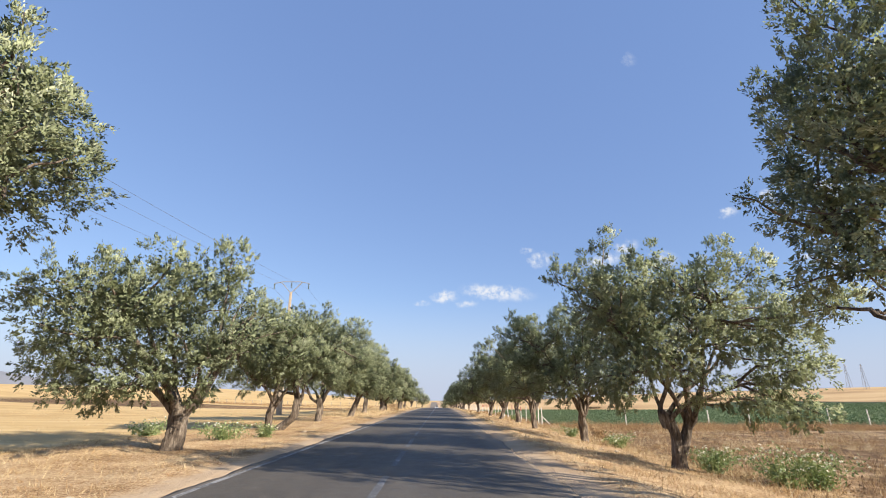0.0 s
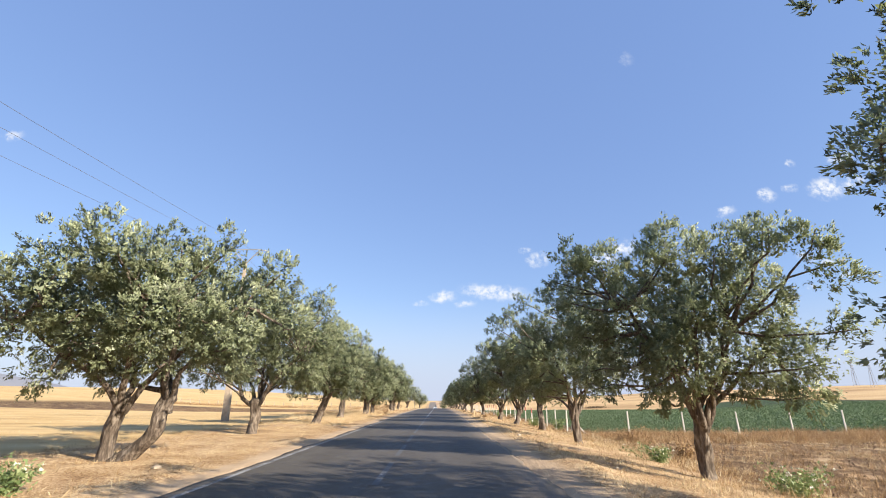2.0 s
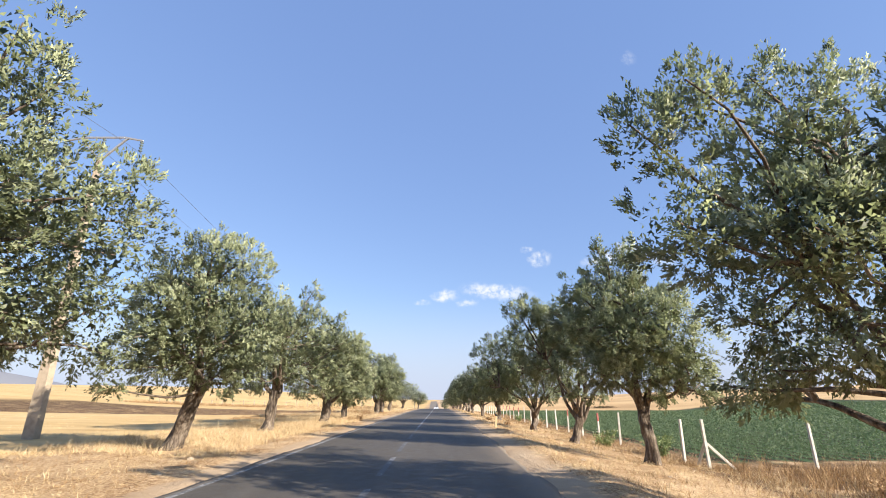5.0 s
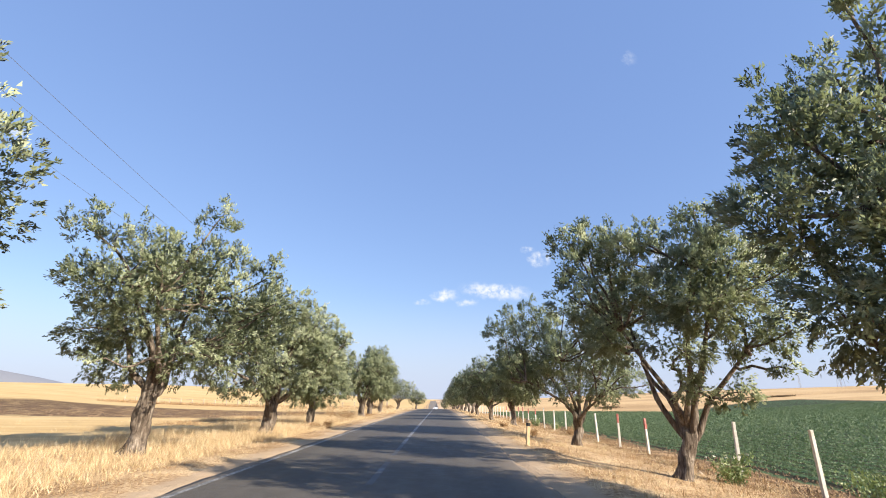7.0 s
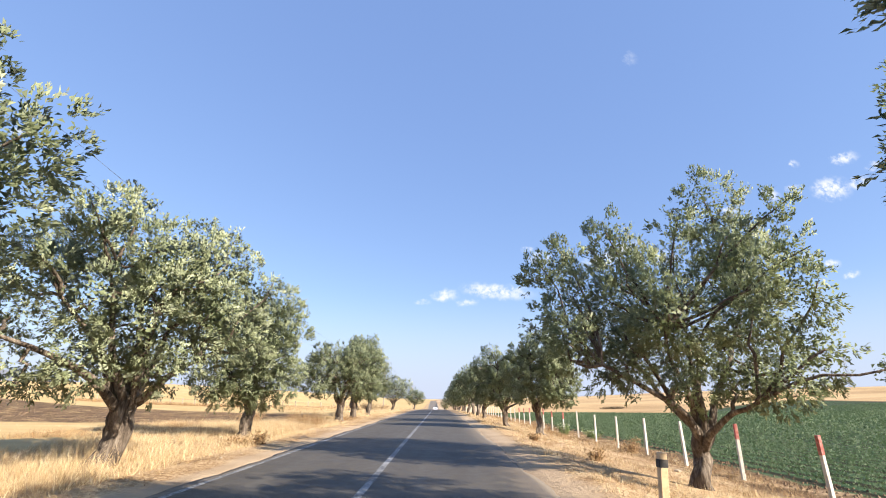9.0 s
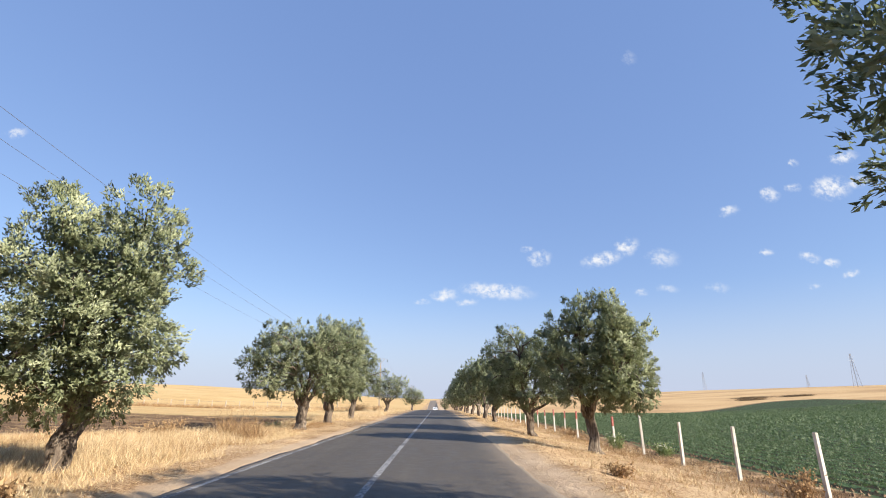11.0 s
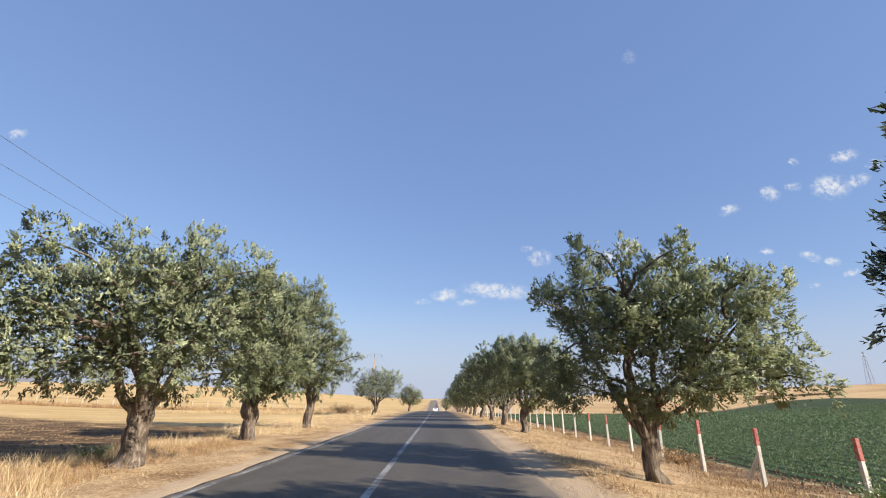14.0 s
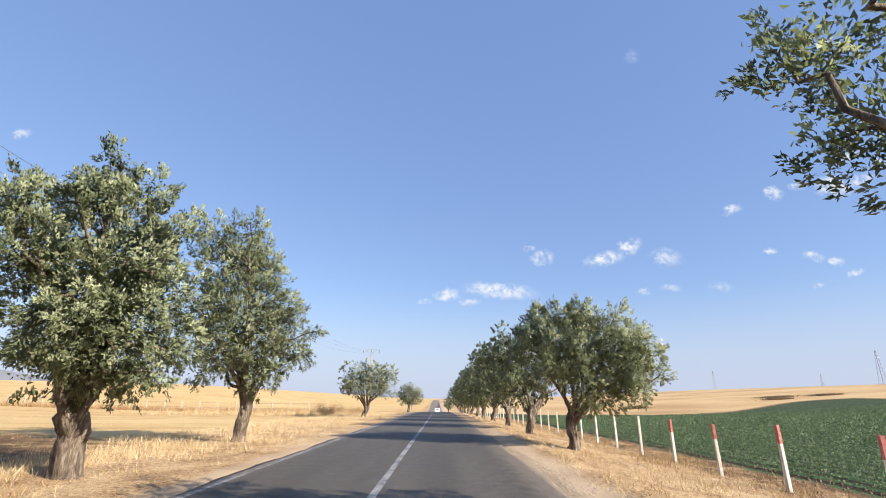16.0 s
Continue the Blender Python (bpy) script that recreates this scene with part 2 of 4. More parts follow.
def mat_line(wear):
    m = Mat("road_paint", 0.7, 0.3)
    gone = m.step(m.math("ADD", m.math("MULTIPLY", m.noise(14, 6, 0.7), 0.6), m.math("MULTIPLY", m.noise(0.8, 3), 0.4)), wear - 0.06, wear + 0.05)
    m.colour(m.mix(gone, (0.10, 0.10, 0.105), m.ramp(m.noise(5), [(0.3, (0.25, 0.245, 0.24)), (0.7, (0.40, 0.39, 0.38))])))
    m.bump(gone, 0.002)
    return m.mat


def mat_bark():
    m = Mat("olive_bark", 0.92, 0.15)
    ridge = m.noise(7, 6, 0.65, stretch=(2.2, 2.2, 0.35))
    spot = m.noise(3.0, 4, 0.6)
    c = m.ramp(m.math("ADD", m.math("MULTIPLY", ridge, 0.7), m.math("MULTIPLY", spot, 0.3)),
               [(0.34, (0.034, 0.026, 0.020)), (0.5, (0.14, 0.108, 0.082)), (0.66, (0.34, 0.285, 0.225))])
    m.colour(c)
    m.bump(ridge, 0.05, 1.0)
    return m.mat


def mat_leaf(name, stops, tone, amount=0.22, rough=0.5, soft=0.0, spread=0.8):
    m = Mat(name, rough, 0.35)
    if soft:   # shade leaves partly with the swell of their tuft
        swell = m.node("ShaderNodeAttribute")
        swell.attribute_name = "puff"
        own = m.node("ShaderNodeVectorMath", operation="SCALE")
        m.put(m.node("ShaderNodeNewGeometry").outputs["Normal"], own.inputs[0])
        own.inputs["Scale"].default_value = soft
        both = m.node("ShaderNodeVectorMath", operation="ADD")
        m.put(own.outputs[0], both.inputs[0]), m.put(swell.outputs["Vector"], both.inputs[1])
        even = m.node("ShaderNodeVectorMath", operation="NORMALIZE")
        m.put(both.outputs[0], even.inputs[0])
        m.put(even.outputs[0], m.b.inputs["Normal"])
    big = m.noise(2.0, 3)
    own_tone = m.math("MULTIPLY_ADD", m.island(), spread, 0.48 - spread / 2)
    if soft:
        # tone by spray; inner leaves carry painted shade in it
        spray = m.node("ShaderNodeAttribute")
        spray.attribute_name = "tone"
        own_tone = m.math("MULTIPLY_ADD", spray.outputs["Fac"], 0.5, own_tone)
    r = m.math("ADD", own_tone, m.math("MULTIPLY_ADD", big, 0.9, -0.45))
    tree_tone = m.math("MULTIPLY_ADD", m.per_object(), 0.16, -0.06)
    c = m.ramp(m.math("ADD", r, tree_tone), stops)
    m.colour(c)
    m.translucent(m.mix(0.6, c, tone), amount)
    return m.mat


def mat_plain(name, c, rough=0.6, dirt=(0.3, 0.24, 0.17), amount=0.35, scale=9.0, metallic=0.0, bump=0.002):
    m = Mat(name, rough, 0.35, metallic)
    n = m.noise(scale, 5, 0.65)
    m.colour(m.mix(m.math("MULTIPLY", m.step(n, 0.42, 0.72), amount), c, dirt))
    m.bump(n, bump)
    return m.mat


GROUND, ASPHALT = mat_ground(), mat_asphalt()
LINE, LINE_WORN = mat_line(0.50), mat_line(0.585)
BARK = mat_bark()
LEAF = mat_leaf("olive_leaf", [(0.0, (0.086, 0.104, 0.050)), (0.4, (0.242, 0.272, 0.146)), (0.72, (0.46, 0.49, 0.295)), (1.0, (0.66, 0.68, 0.48))], (0.46, 0.55, 0.22), 0.235, 0.5, 0.22, 0.14)
WEED = mat_leaf("weed_leaf", [(0.0, (0.08, 0.12, 0.045)), (0.5, (0.18, 0.24, 0.09)), (0.95, (0.36, 0.38, 0.18))], (0.30, 0.40, 0.10))
FLOWER = mat_plain("flower", (0.74, 0.72, 0.58), 0.8)
CROP = mat_leaf("crop_leaf", [(0.0, (0.062, 0.090, 0.044)), (0.5, (0.112, 0.152, 0.076)), (1.0, (0.188, 0.230, 0.125))], (0.16, 0.27, 0.08), 0.22, 0.7, 0.0, 0.5)
STRAW = mat_leaf("straw", [(0.0, (0.27, 0.165, 0.08)), (0.4, (0.52, 0.37, 0.195)), (0.75, (0.68, 0.53, 0.315)), (1.0, (0.76, 0.64, 0.43))], (0.50, 0.37, 0.18), 0.15, 0.75)
BRUSH = mat_leaf("dry_brush", [(0.0, (0.16, 0.09, 0.045)), (0.45, (0.34, 0.21, 0.10)), (0.95, (0.54, 0.37, 0.19))], (0.4, 0.22, 0.08), 0.15, 0.8)
BRUSH_DARK = mat_leaf("dark_bush", [(0.0, (0.15, 0.105, 0.06)), (0.5, (0.22, 0.155, 0.09)), (0.95, (0.32, 0.235, 0.13))], (0.1, 0.1, 0.05), 0.1, 0.8)
WHITE = mat_plain("whitewash", (0.64, 0.60, 0.53), 0.85, (0.36, 0.28, 0.19), 0.5, 7)
RED = mat_plain("red_paint", (0.40, 0.11, 0.09), 0.8, (0.55, 0.40, 0.33), 0.55, 14)
CONCRETE = mat_plain("concrete", (0.42, 0.34, 0.25), 0.9, (0.22, 0.17, 0.12), 0.5, 5)
STEEL = mat_plain("galvanised_steel", (0.42, 0.42, 0.42), 0.5, (0.3, 0.25, 0.2), 0.3, 6, 0.6)
WIRE = mat_plain("wire", (0.16, 0.16, 0.17), 0.5, metallic=0.5)
GLASSY = mat_plain("insulator_glass", (0.10, 0.13, 0.13), 0.15, amount=0.1)
BLACK = mat_plain("black_paint", (0.03, 0.03, 0.03), 0.6)
OLDWOOD = mat_plain("old_wood", (0.50, 0.41, 0.29), 0.9, (0.25, 0.18, 0.11), 0.5, 6)
STAKE = mat_plain("marker_paint", (0.60, 0.43, 0.25), 0.8, (0.3, 0.2, 0.1), 0.5, 12)
HAZE_HILL = mat_plain("far_hill", (0.20, 0.205, 0.225), 1.0, (0.26, 0.25, 0.25), 0.6, 0.004)
SOIL = mat_plain("turned_soil", (0.15, 0.095, 0.055), 0.95, (0.30, 0.205, 0.125), 0.7, 6, bump=0.01)
STONE = mat_plain("stone", (0.45, 0.36, 0.26), 0.9, (0.25, 0.18, 0.12), 0.5, 20, bump=0.01)

# ---- the lie of the land ----
PROFILE_Y = [-400, 17, 60, 100, 140, 172, 200, 230, 262, 295, 350, 420, 500, 560, 620, 900, 3200]
PROFILE_Z = [0, 0, -0.085, -0.35, -0.83, -1.42, -2.25, -3.5, -4.5, -4.9, -4.4, -3.4, -2.4, -1.95, -1.8, -2.5, -6]


def smooth(v, lo, hi):
    u = np.clip((np.asarray(v, float) - lo) / (hi - lo), 0, 1)
    return u * u * (3 - 2 * u)


def road_z(y):
    """Height of the road along its length: level, a soft crest, a dip and a far rise."""
    y = np.asarray(y, float)
    return sum(np.interp(y + d, PROFILE_Y, PROFILE_Z) for d in (-9, -3, 3, 9)) / 4


def bend(y):
    """The road swings a little to the west beyond the crest."""
    u = np.asarray(y, float) - 110
    return -0.0155 * (np.sqrt(u * u + 900) + u) / 2


def land_z(x, y):
    """Height of the land."""
    x, y = np.asarray(x, float) - bend(y), np.asarray(y, float)
    z = road_z(y) * np.where(np.abs(x) < 30, 1, np.exp(-((np.abs(x) - 30) / 260) ** 2))
    right = -0.13 * np.clip(x - 3.0, 0, 5.6) - 0.10 * smooth(x, 8.2, 10.5) + 0.8e-4 * np.clip(x - 45, 0, 400) ** 2
    left = 0.05 * smooth(-x, 5, 9) + 4.2e-4 * np.clip(-x - 14, 0, 120) ** 2 + 0.048 * np.clip(-x - 134, 0, 140)
    far = smooth(y, 300, 620) * np.clip(np.abs(x) - 25, 0, 330) * 0.0105
    right = right - 1.3 * smooth(y, 110, 300) * smooth(x, 15, 80) * (1 - smooth(x, 130, 230)) * (1 - smooth(y, 330, 450))
    fade = smooth(np.hypot(x, y - 200), 650, 1500)
    bumps = 0.035 * np.sin(x * 1.7 + 0.6 * np.sin(y * 0.8)) * np.sin(y * 1.3 + x * 0.4) * smooth(np.abs(x + 1.0), 3.4, 4.8) * smooth(60 - np.abs(x), 0, 20)
    # a loose bank beside the asphalt
    bank = 0.07 * np.exp(-((x - 3.3) / 0.35) ** 2) * (0.6 + 0.4 * np.sin(y * 0.9)) + 0.05 * np.exp(-((x + 5.2) / 0.4) ** 2) * (0.6 + 0.4 * np.sin(y * 0.7))
    under = -0.05 * smooth(3.3 - np.abs(x + 1.0), 0, 0.35)
    return z + (right * (x > 0) + left * (x < 0) + far) * (1 - 0.75 * fade) + bumps + bank + under


def mesh_object(name, verts, faces, material, parent=None, smooth_faces=True, uniform=0):
    me = bpy.data.meshes.new(name)
    if uniform:
        v, f = np.asarray(verts, np.float32), np.asarray(faces, np.int32)
        me.vertices.add(len(v)), me.loops.add(f.size), me.polygons.add(len(f))
        me.vertices.foreach_set("co", v.ravel())
        me.loops.foreach_set("vertex_index", f.ravel())
        me.polygons.foreach_set("loop_start", np.arange(0, f.size, uniform, dtype=np.int32))
        me.polygons.foreach_set("use_smooth", np.full(len(f), smooth_faces))
        me.update(calc_edges=True)
    else:
        me.from_pydata([tuple(map(float, p)) for p in verts], [], [tuple(map(int, p)) for p in faces])
        me.polygons.foreach_set("use_smooth", [smooth_faces] * len(me.polygons))
    me.materials.append(material)
    ob = new(name, me)
    ob.parent = parent
    return ob


def part(name, bm, material, parent, label=""):
    me = bpy.data.meshes.new(name)
    bm.to_mesh(me)
    bm.free()
    me.materials.append(material)
    ob = new(name, me)
    ob.parent = parent
    return tagged(ob, label)


def thing(name, x, y, z, label, category, group="", kind=""):
    ob = new(name)
    ob.location = (x, y, z)
    ob.empty_display_size = 0.2
    return tagged(ob, label, category, group, kind)


def grid_faces(nu, nv):
    i = np.arange(nu * nv).reshape(nu, nv)
    return np.stack([i[:-1, :-1], i[1:, :-1], i[1:, 1:], i[:-1, 1:]], -1).reshape(-1, 4)


xs = np.concatenate([[-3200, -2200, -1500, -1000, -700, -500, -380], np.arange(-300, -100, 20), np.arange(-100, -40, 6), np.arange(-40, -14, 2), np.arange(-14, -5.6, 0.4), np.arange(-5.6, -3.4, 0.15), np.arange(-3.4, 1.6, 0.5), np.arange(1.6, 3.6, 0.15),
                     np.arange(3.6, 14, 0.4), np.arange(14, 40, 2), np.arange(40, 100, 6), np.arange(100, 320, 20), [320, 380, 500, 700, 1000, 1500, 2200, 3200]])
ys = np.concatenate([[-600, -300, -150, -80, -50, -30, -20], np.arange(-14, 60, 0.5), np.arange(60, 130, 1.0), np.arange(130, 220, 2.5), np.arange(220, 640, 8), [660, 720, 800, 900, 1050, 1250, 1500, 1900, 2500, 3200]])
GX, GY = np.meshgrid(xs, ys, indexing="ij")
ground = mesh_object("ground", np.stack([GX, GY, land_z(GX, GY)], -1).reshape(-1, 3), grid_faces(len(xs), len(ys)), GROUND, uniform=4)
tagged(ground, "dry straw fields, dusty verges and bare soil", "ground", kind="structure")

# the carriageway: a slab with worn, slightly uneven edges
ROAD_L, ROAD_R = -4.05, 2.05
ry = np.concatenate([np.arange(-30, 130, 0.5), np.arange(130, 640, 4.0)])
across = np.array([0, 0.0, 0.12, 0.5, 1, 1.6, 2.2, 3.05, 3.9, 4.5, 5.1, 5.6, 5.98, 6.1, 6.1])
RX, RY = np.meshgrid(across, ry, indexing="ij")
frac = RX / 6.1
wob_l = 0.05 * np.sin(RY * 0.9) + 0.03 * np.sin(RY * 2.7 + 1) + 0.02 * np.sin(RY * 6.1)
wob_r = 0.06 * np.sin(RY * 0.7 + 2) + 0.035 * np.sin(RY * 2.3) + 0.03 * np.sin(RY * 5.3 + 1)
RXX = bend(RY) + ROAD_L + RX + wob_l * (frac < 0.01) + wob_r * (frac > 0.99)
RZ = road_z(RY) + 0.02 - 0.012 * (frac - 0.4) ** 2 * 4
RZ[0] -= 0.10
RZ[-1] -= 0.16
road = mesh_object("road", np.stack([RXX, RY, RZ], -1).reshape(-1, 3), grid_faces(len(across), len(ry)), ASPHALT, uniform=4)
tagged(road, "grey asphalt country road with worn edges", "road", kind="structure")


def road_strip(name, x0, x1, y0, y1, material):
    n = max(2, int((y1 - y0) / 1.5) + 1)
    yy = np.linspace(y0, y1, n)
    v = []
    for xx in (x0, x1):
        f = (xx - ROAD_L) / 6.1
        v += [(xx + float(bend(q)), q, float(road_z(q)) + 0.024 - 0.012 * (f - 0.4) ** 2 * 4) for q in yy]
    return mesh_object(name, v, grid_faces(2, n), material, road, False)


for k in range(17):
    y0 = -20 + 4.33 * k + 0.4
    road_strip("centre_dash", -1.02, -0.90, y0, y0 + 3.0, LINE_WORN)
road_strip("centre_line", -1.03, -0.90, 53.0, 620, LINE)
road_strip("edge_line", -3.86, -3.75, -25, 600, LINE)

# hill far off, the blue of the haze put into its colour
hx = np.linspace(-4600, -1450, 60)
hn = np.array([noise.fractal(Vector((q * 0.0016, 3.1, 0)), 0.9, 2.1, 5) for q in hx])
top = 215 * smooth(-hx, 1600, 2900) + 26 * hn * smooth(-hx, 1500, 2000)
rows_h = [np.stack([hx, np.full(60, 2600.0) + d, np.maximum(-20, top * s - 5)], -1) for d, s in ((-500, 0), (-320, 0.45), (-120, 0.85), (0, 1.0), (300, 0.8), (700, 0))]
tagged(mesh_object("backdrop", np.concatenate(rows_h), grid_faces(6, 60), HAZE_HILL, uniform=4), "hill on the horizon, blue-grey with haze", "hill", kind="structure")


# ---- olive trees ----
def tube(path, radii, sides, rng, gnarl=0.0):
    """Rings along a path: points and quads of a gnarled limb."""
    path, n = np.asarray(path, float), len(path)
    tang = np.gradient(path, axis=0)
    tang /= np.linalg.norm(tang, axis=1)[:, None] + 1e-9
    u = np.zeros_like(path)
    side = np.cross(tang[0], [0.31, 0.95, 0.05])
    for k in range(n):
        side = side - tang[k] * np.dot(side, tang[k])
        side /= np.linalg.norm(side) + 1e-9
        u[k] = side
    w = np.cross(tang, u)
    a = np.linspace(0, 2 * np.pi, sides, endpoint=False)
    ph = rng.uniform(0, 6.28, 3)
    lump = 1 + gnarl * (0.6 * np.sin(3 * a[None] + ph[0] + np.arange(n)[:, None] * 0.45) + 0.45 * np.sin(5 * a[None] + ph[1] - np.arange(n)[:, None] * 0.3) + 0.5 * rng.uniform(-1, 1, (n, sides)))
    r = np.asarray(radii)[:, None] * lump
    v = path[:, None] + r[..., None] * (np.cos(a)[None, :, None] * u[:, None] + np.sin(a)[None, :, None] * w[:, None])
    i = np.arange(n * sides).reshape(n, sides)
    j = np.roll(i, -1, axis=1)
    f = np.stack([i[:-1], j[:-1], j[1:], i[1:]], -1).reshape(-1, 4)
    return v.reshape(-1, 3), f


def curve_path(a, b, n, bend, rng):
    a, b = np.asarray(a, float), np.asarray(b, float)
    t = np.linspace(0, 1, n)[:, None]
    off = rng.normal(0, bend, (4, 3))
    p = a * (1 - t) + b * t
    for k in range(4):
        p = p + off[k] * np.sin((k + 1) * np.pi * t) / (k + 1)
    return p


def leaves(base, direction, length, width, rng):
    """Slim pointed leaves: three points each."""
    side = np.cross(direction, rng.normal(size=direction.shape))
    side /= np.linalg.norm(side, axis=1)[:, None] + 1e-9
    half = base + direction * (length * 0.45)[:, None] + side * width[:, None]
    return np.stack([base, half, base + direction * length[:, None]], 1).reshape(-1, 3)


def unit(v):
    return v / (np.linalg.norm(v, axis=-1, keepdims=True) + 1e-9)


def billows(boughs, z0, rng, deep=0.75):
    """The lobes of a crown: its boughs, and smaller lobes that fill the crown between, before and behind them."""
    B = np.array([(b[0], b[1], b[2] - z0) for b in boughs])
    r = np.array([b[3] for b in boughs])
    mid = B.mean(0)
    axis = np.linalg.svd(B[:, :2] - mid[:2])[2][0]   # the crown's broad side
    through_it = np.array([-axis[1], axis[0], 0.0]) * (1 if axis[0] > 0 else -1)   # towards the far side
    along = (B[:, :2] - mid[:2]) @ axis
    wide = float(along.max() - along.min()) / 2 + 0.4
    lobes = [(p + through_it * rng.normal(0, 0.25), q) for p, q in zip(B, r)]
    want, tries = int(34 * (max(wide, 2.8) / 3.3) ** 2) + 4, 0
    while want and tries < 4000:
        tries += 1
        pick = rng.integers(0, len(B), 3)
        w = rng.dirichlet((1.2, 1.2, 1.2))
        p = (B[pick] * w[:, None]).sum(0)
        half = deep * wide * math.sqrt(max(0.04, 1 - (((p[:2] - mid[:2]) @ axis) / wide) ** 2))
        p = p + through_it * rng.uniform(-0.35, 1.6) * half
        s = min(1.0, max(0.55, float((r[pick] * w).sum()) * rng.uniform(0.9, 1.25)))
        if all(np.linalg.norm(p - q) > 0.52 * (s + t) for q, t in lobes):
            lobes.append((p, s))
            want -= 1
    return lobes, wide


def round_crown(rad, height, low, rng):
    """Boughs of a tree too far off to tell its own apart."""
    mid, half = (height + low) / 2, (height - low) / 2
    out = []
    for k in range(11):
        a = 6.283 * k / 11 + rng.uniform(-0.2, 0.2)
        q = rng.uniform(0.62, 0.84)
        out.append((math.cos(a) * rad * q, 0.0, mid + math.sin(a) * half * q, rng.uniform(0.55, 0.85)))
    return out + [(0.0, 0.0, mid, 1.1)]


def olive(x, y, seed, boughs, fork=1.2, stems=1, lean=0.0, density=1.0, size=1.0, girth=0.24, label=""):
    """An olive tree: gnarled trunk with limbs, and a crown of leafy sprays gathered in uneven tufts."""
    rng = np.random.default_rng(seed)
    z0 = float(land_z(x, y)) - 0.06
    tree = thing("olive_tree", x, y, z0, label or "grey-green olive tree with a gnarled trunk on the dry verge", "tree", "olive trees along the road")
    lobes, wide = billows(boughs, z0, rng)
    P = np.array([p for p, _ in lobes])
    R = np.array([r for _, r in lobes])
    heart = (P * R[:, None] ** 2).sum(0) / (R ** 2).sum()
    # trunk and limbs
    V, Fc, nv = [], [], 0

    def add(path, radii, sides, gnarl):
        nonlocal nv
        v, f = tube(path, radii, sides, rng, gnarl)
        V.append(v), Fc.append(f + nv)
        nv += len(v)

    tops = []
    for s in range(stems):
        a = rng.uniform(0, 6.28) if stems == 1 else (math.pi * s + rng.uniform(-0.4, 0.4))
        spread = 0.07 * (stems > 1)
        start = np.array([math.cos(a) * spread, math.sin(a) * spread * 0.5, -0.3])
        end = np.array([lean + (math.cos(a) * 0.08 if stems == 1 else ((0.95 if x < 0 else 0.5) if s == 0 else -0.22)), math.sin(a) * 0.2, fork * (1.0 if stems == 1 else 1.5)])
        p = curve_path(start, end, 16, 0.07, rng)
        t = np.linspace(0, 1, 16)
        r = girth * (0.8 if stems > 1 else 1.0) * (0.78 + 0.70 * np.exp(-np.maximum(0, t - 0.14) * 8) + 0.20 * np.exp(-((t - 0.62) / 0.13) ** 2) * rng.uniform(0.2, 1.0) + 0.12 * np.exp(-((t - 1) / 0.2) ** 2))
        p, r = np.vstack([p, end + [0, 0, 0.10], end + [0, 0, 0.14]]), np.append(r, (r[-1] * 0.7, 0.01))
        add(p, r, 22, 0.20)
        tops.append((end, girth * (0.62 if stems > 1 else 0.72)))
    limbs = []
    for i, j in enumerate([q for q in rng.permutation(len(lobes)) if P[q, 2] > fork + 0.8][:9]):
        e, g = tops[i % len(tops)]
        a0, a1, a2 = e - [0, 0, 0.35], e + [0, 0, 0.35] + (P[j] - e) * [0.12, 0.12, 0], e + (P[j] - e) * 0.75
        t = np.linspace(0, 1, 9)[:, None]
        path = a0 * (1 - t) ** 2 + a1 * 2 * t * (1 - t) + a2 * t ** 2 + curve_path(np.zeros(3), np.zeros(3), 9, 0.10, rng)
        add(path, np.linspace(g * 0.66, 0.035, 9), 9, 0.14)
        limbs.append(path)
    nodes = np.concatenate(limbs)
    for p in P:
        k = nodes[np.argmin(np.linalg.norm(nodes - p, axis=1) + 0.6 * np.maximum(0, nodes[:, 2] - p[2]))]
        add(curve_path(k, p + (p - k) * 0.1, 6, 0.12, rng), np.linspace(0.045, 0.012, 6), 5, 0.1)
    mesh_object("trunk", np.concatenate(V), np.concatenate(Fc), BARK, tree, uniform=4)
    # tufts over the lobes, denser on the larger ones, none inside a neighbour
    n_tuft = np.maximum(5, (26 * R ** 1.6 / 0.7)).astype(int)
    owner = np.repeat(np.arange(len(P)), n_tuft)
    td = unit(rng.normal(size=(len(owner), 3)))
    T = P[owner] + td * (R[owner] * rng.uniform(0.74, 1.0, len(owner)))[:, None]
    TR = rng.uniform(0.10, 0.22, len(owner)) * np.minimum(1, 0.55 + R[owner] * 0.6)
    keep = np.array([np.min(np.linalg.norm((t - P) / R[:, None], axis=1)) > 0.52 for t in T])
    T, TR, td, owner = T[keep], TR[keep], td[keep], owner[keep]
    # sprays of leaves that rise and reach outwards from each tuft
    per = 16
    share = TR ** 1.6 * np.where(T[:, 1] > heart[1] + 1.1, 0.5, 1.0)
    ns = np.maximum(1, (density * LEAVES * max(wide, 3.1) ** 2 / per * share / share.sum()).astype(int))
    k = np.repeat(np.arange(len(T)), ns)
    n = len(k)
    d = unit(rng.normal(size=(n, 3)))
    S = T[k] + d * (TR[k] * rng.uniform(0, 1, n) ** 0.5)[:, None]
    out = unit(T - heart + [0, 0, 0.4])
    rise = np.clip(0.35 + 0.45 * (T[:, 2] - heart[2]), -0.25, 0.85)
    D = unit(d * 0.4 + td[k] * 0.55 + out[k] * 0.35 + np.column_stack([np.zeros((n, 2)), rise[k]]) + rng.normal(0, 0.22, (n, 3)))
    L = rng.uniform(0.06, 0.21, n)
    u = rng.uniform(0, 1, (n, per))
    base = (S[:, None] + D[:, None] * (u * L[:, None])[..., None] + rng.normal(0, 0.022, (n, per, 3))).reshape(-1, 3)
    ld = unit(D[:, None] + rng.normal(0, 0.38, (n, per, 3))).reshape(-1, 3)
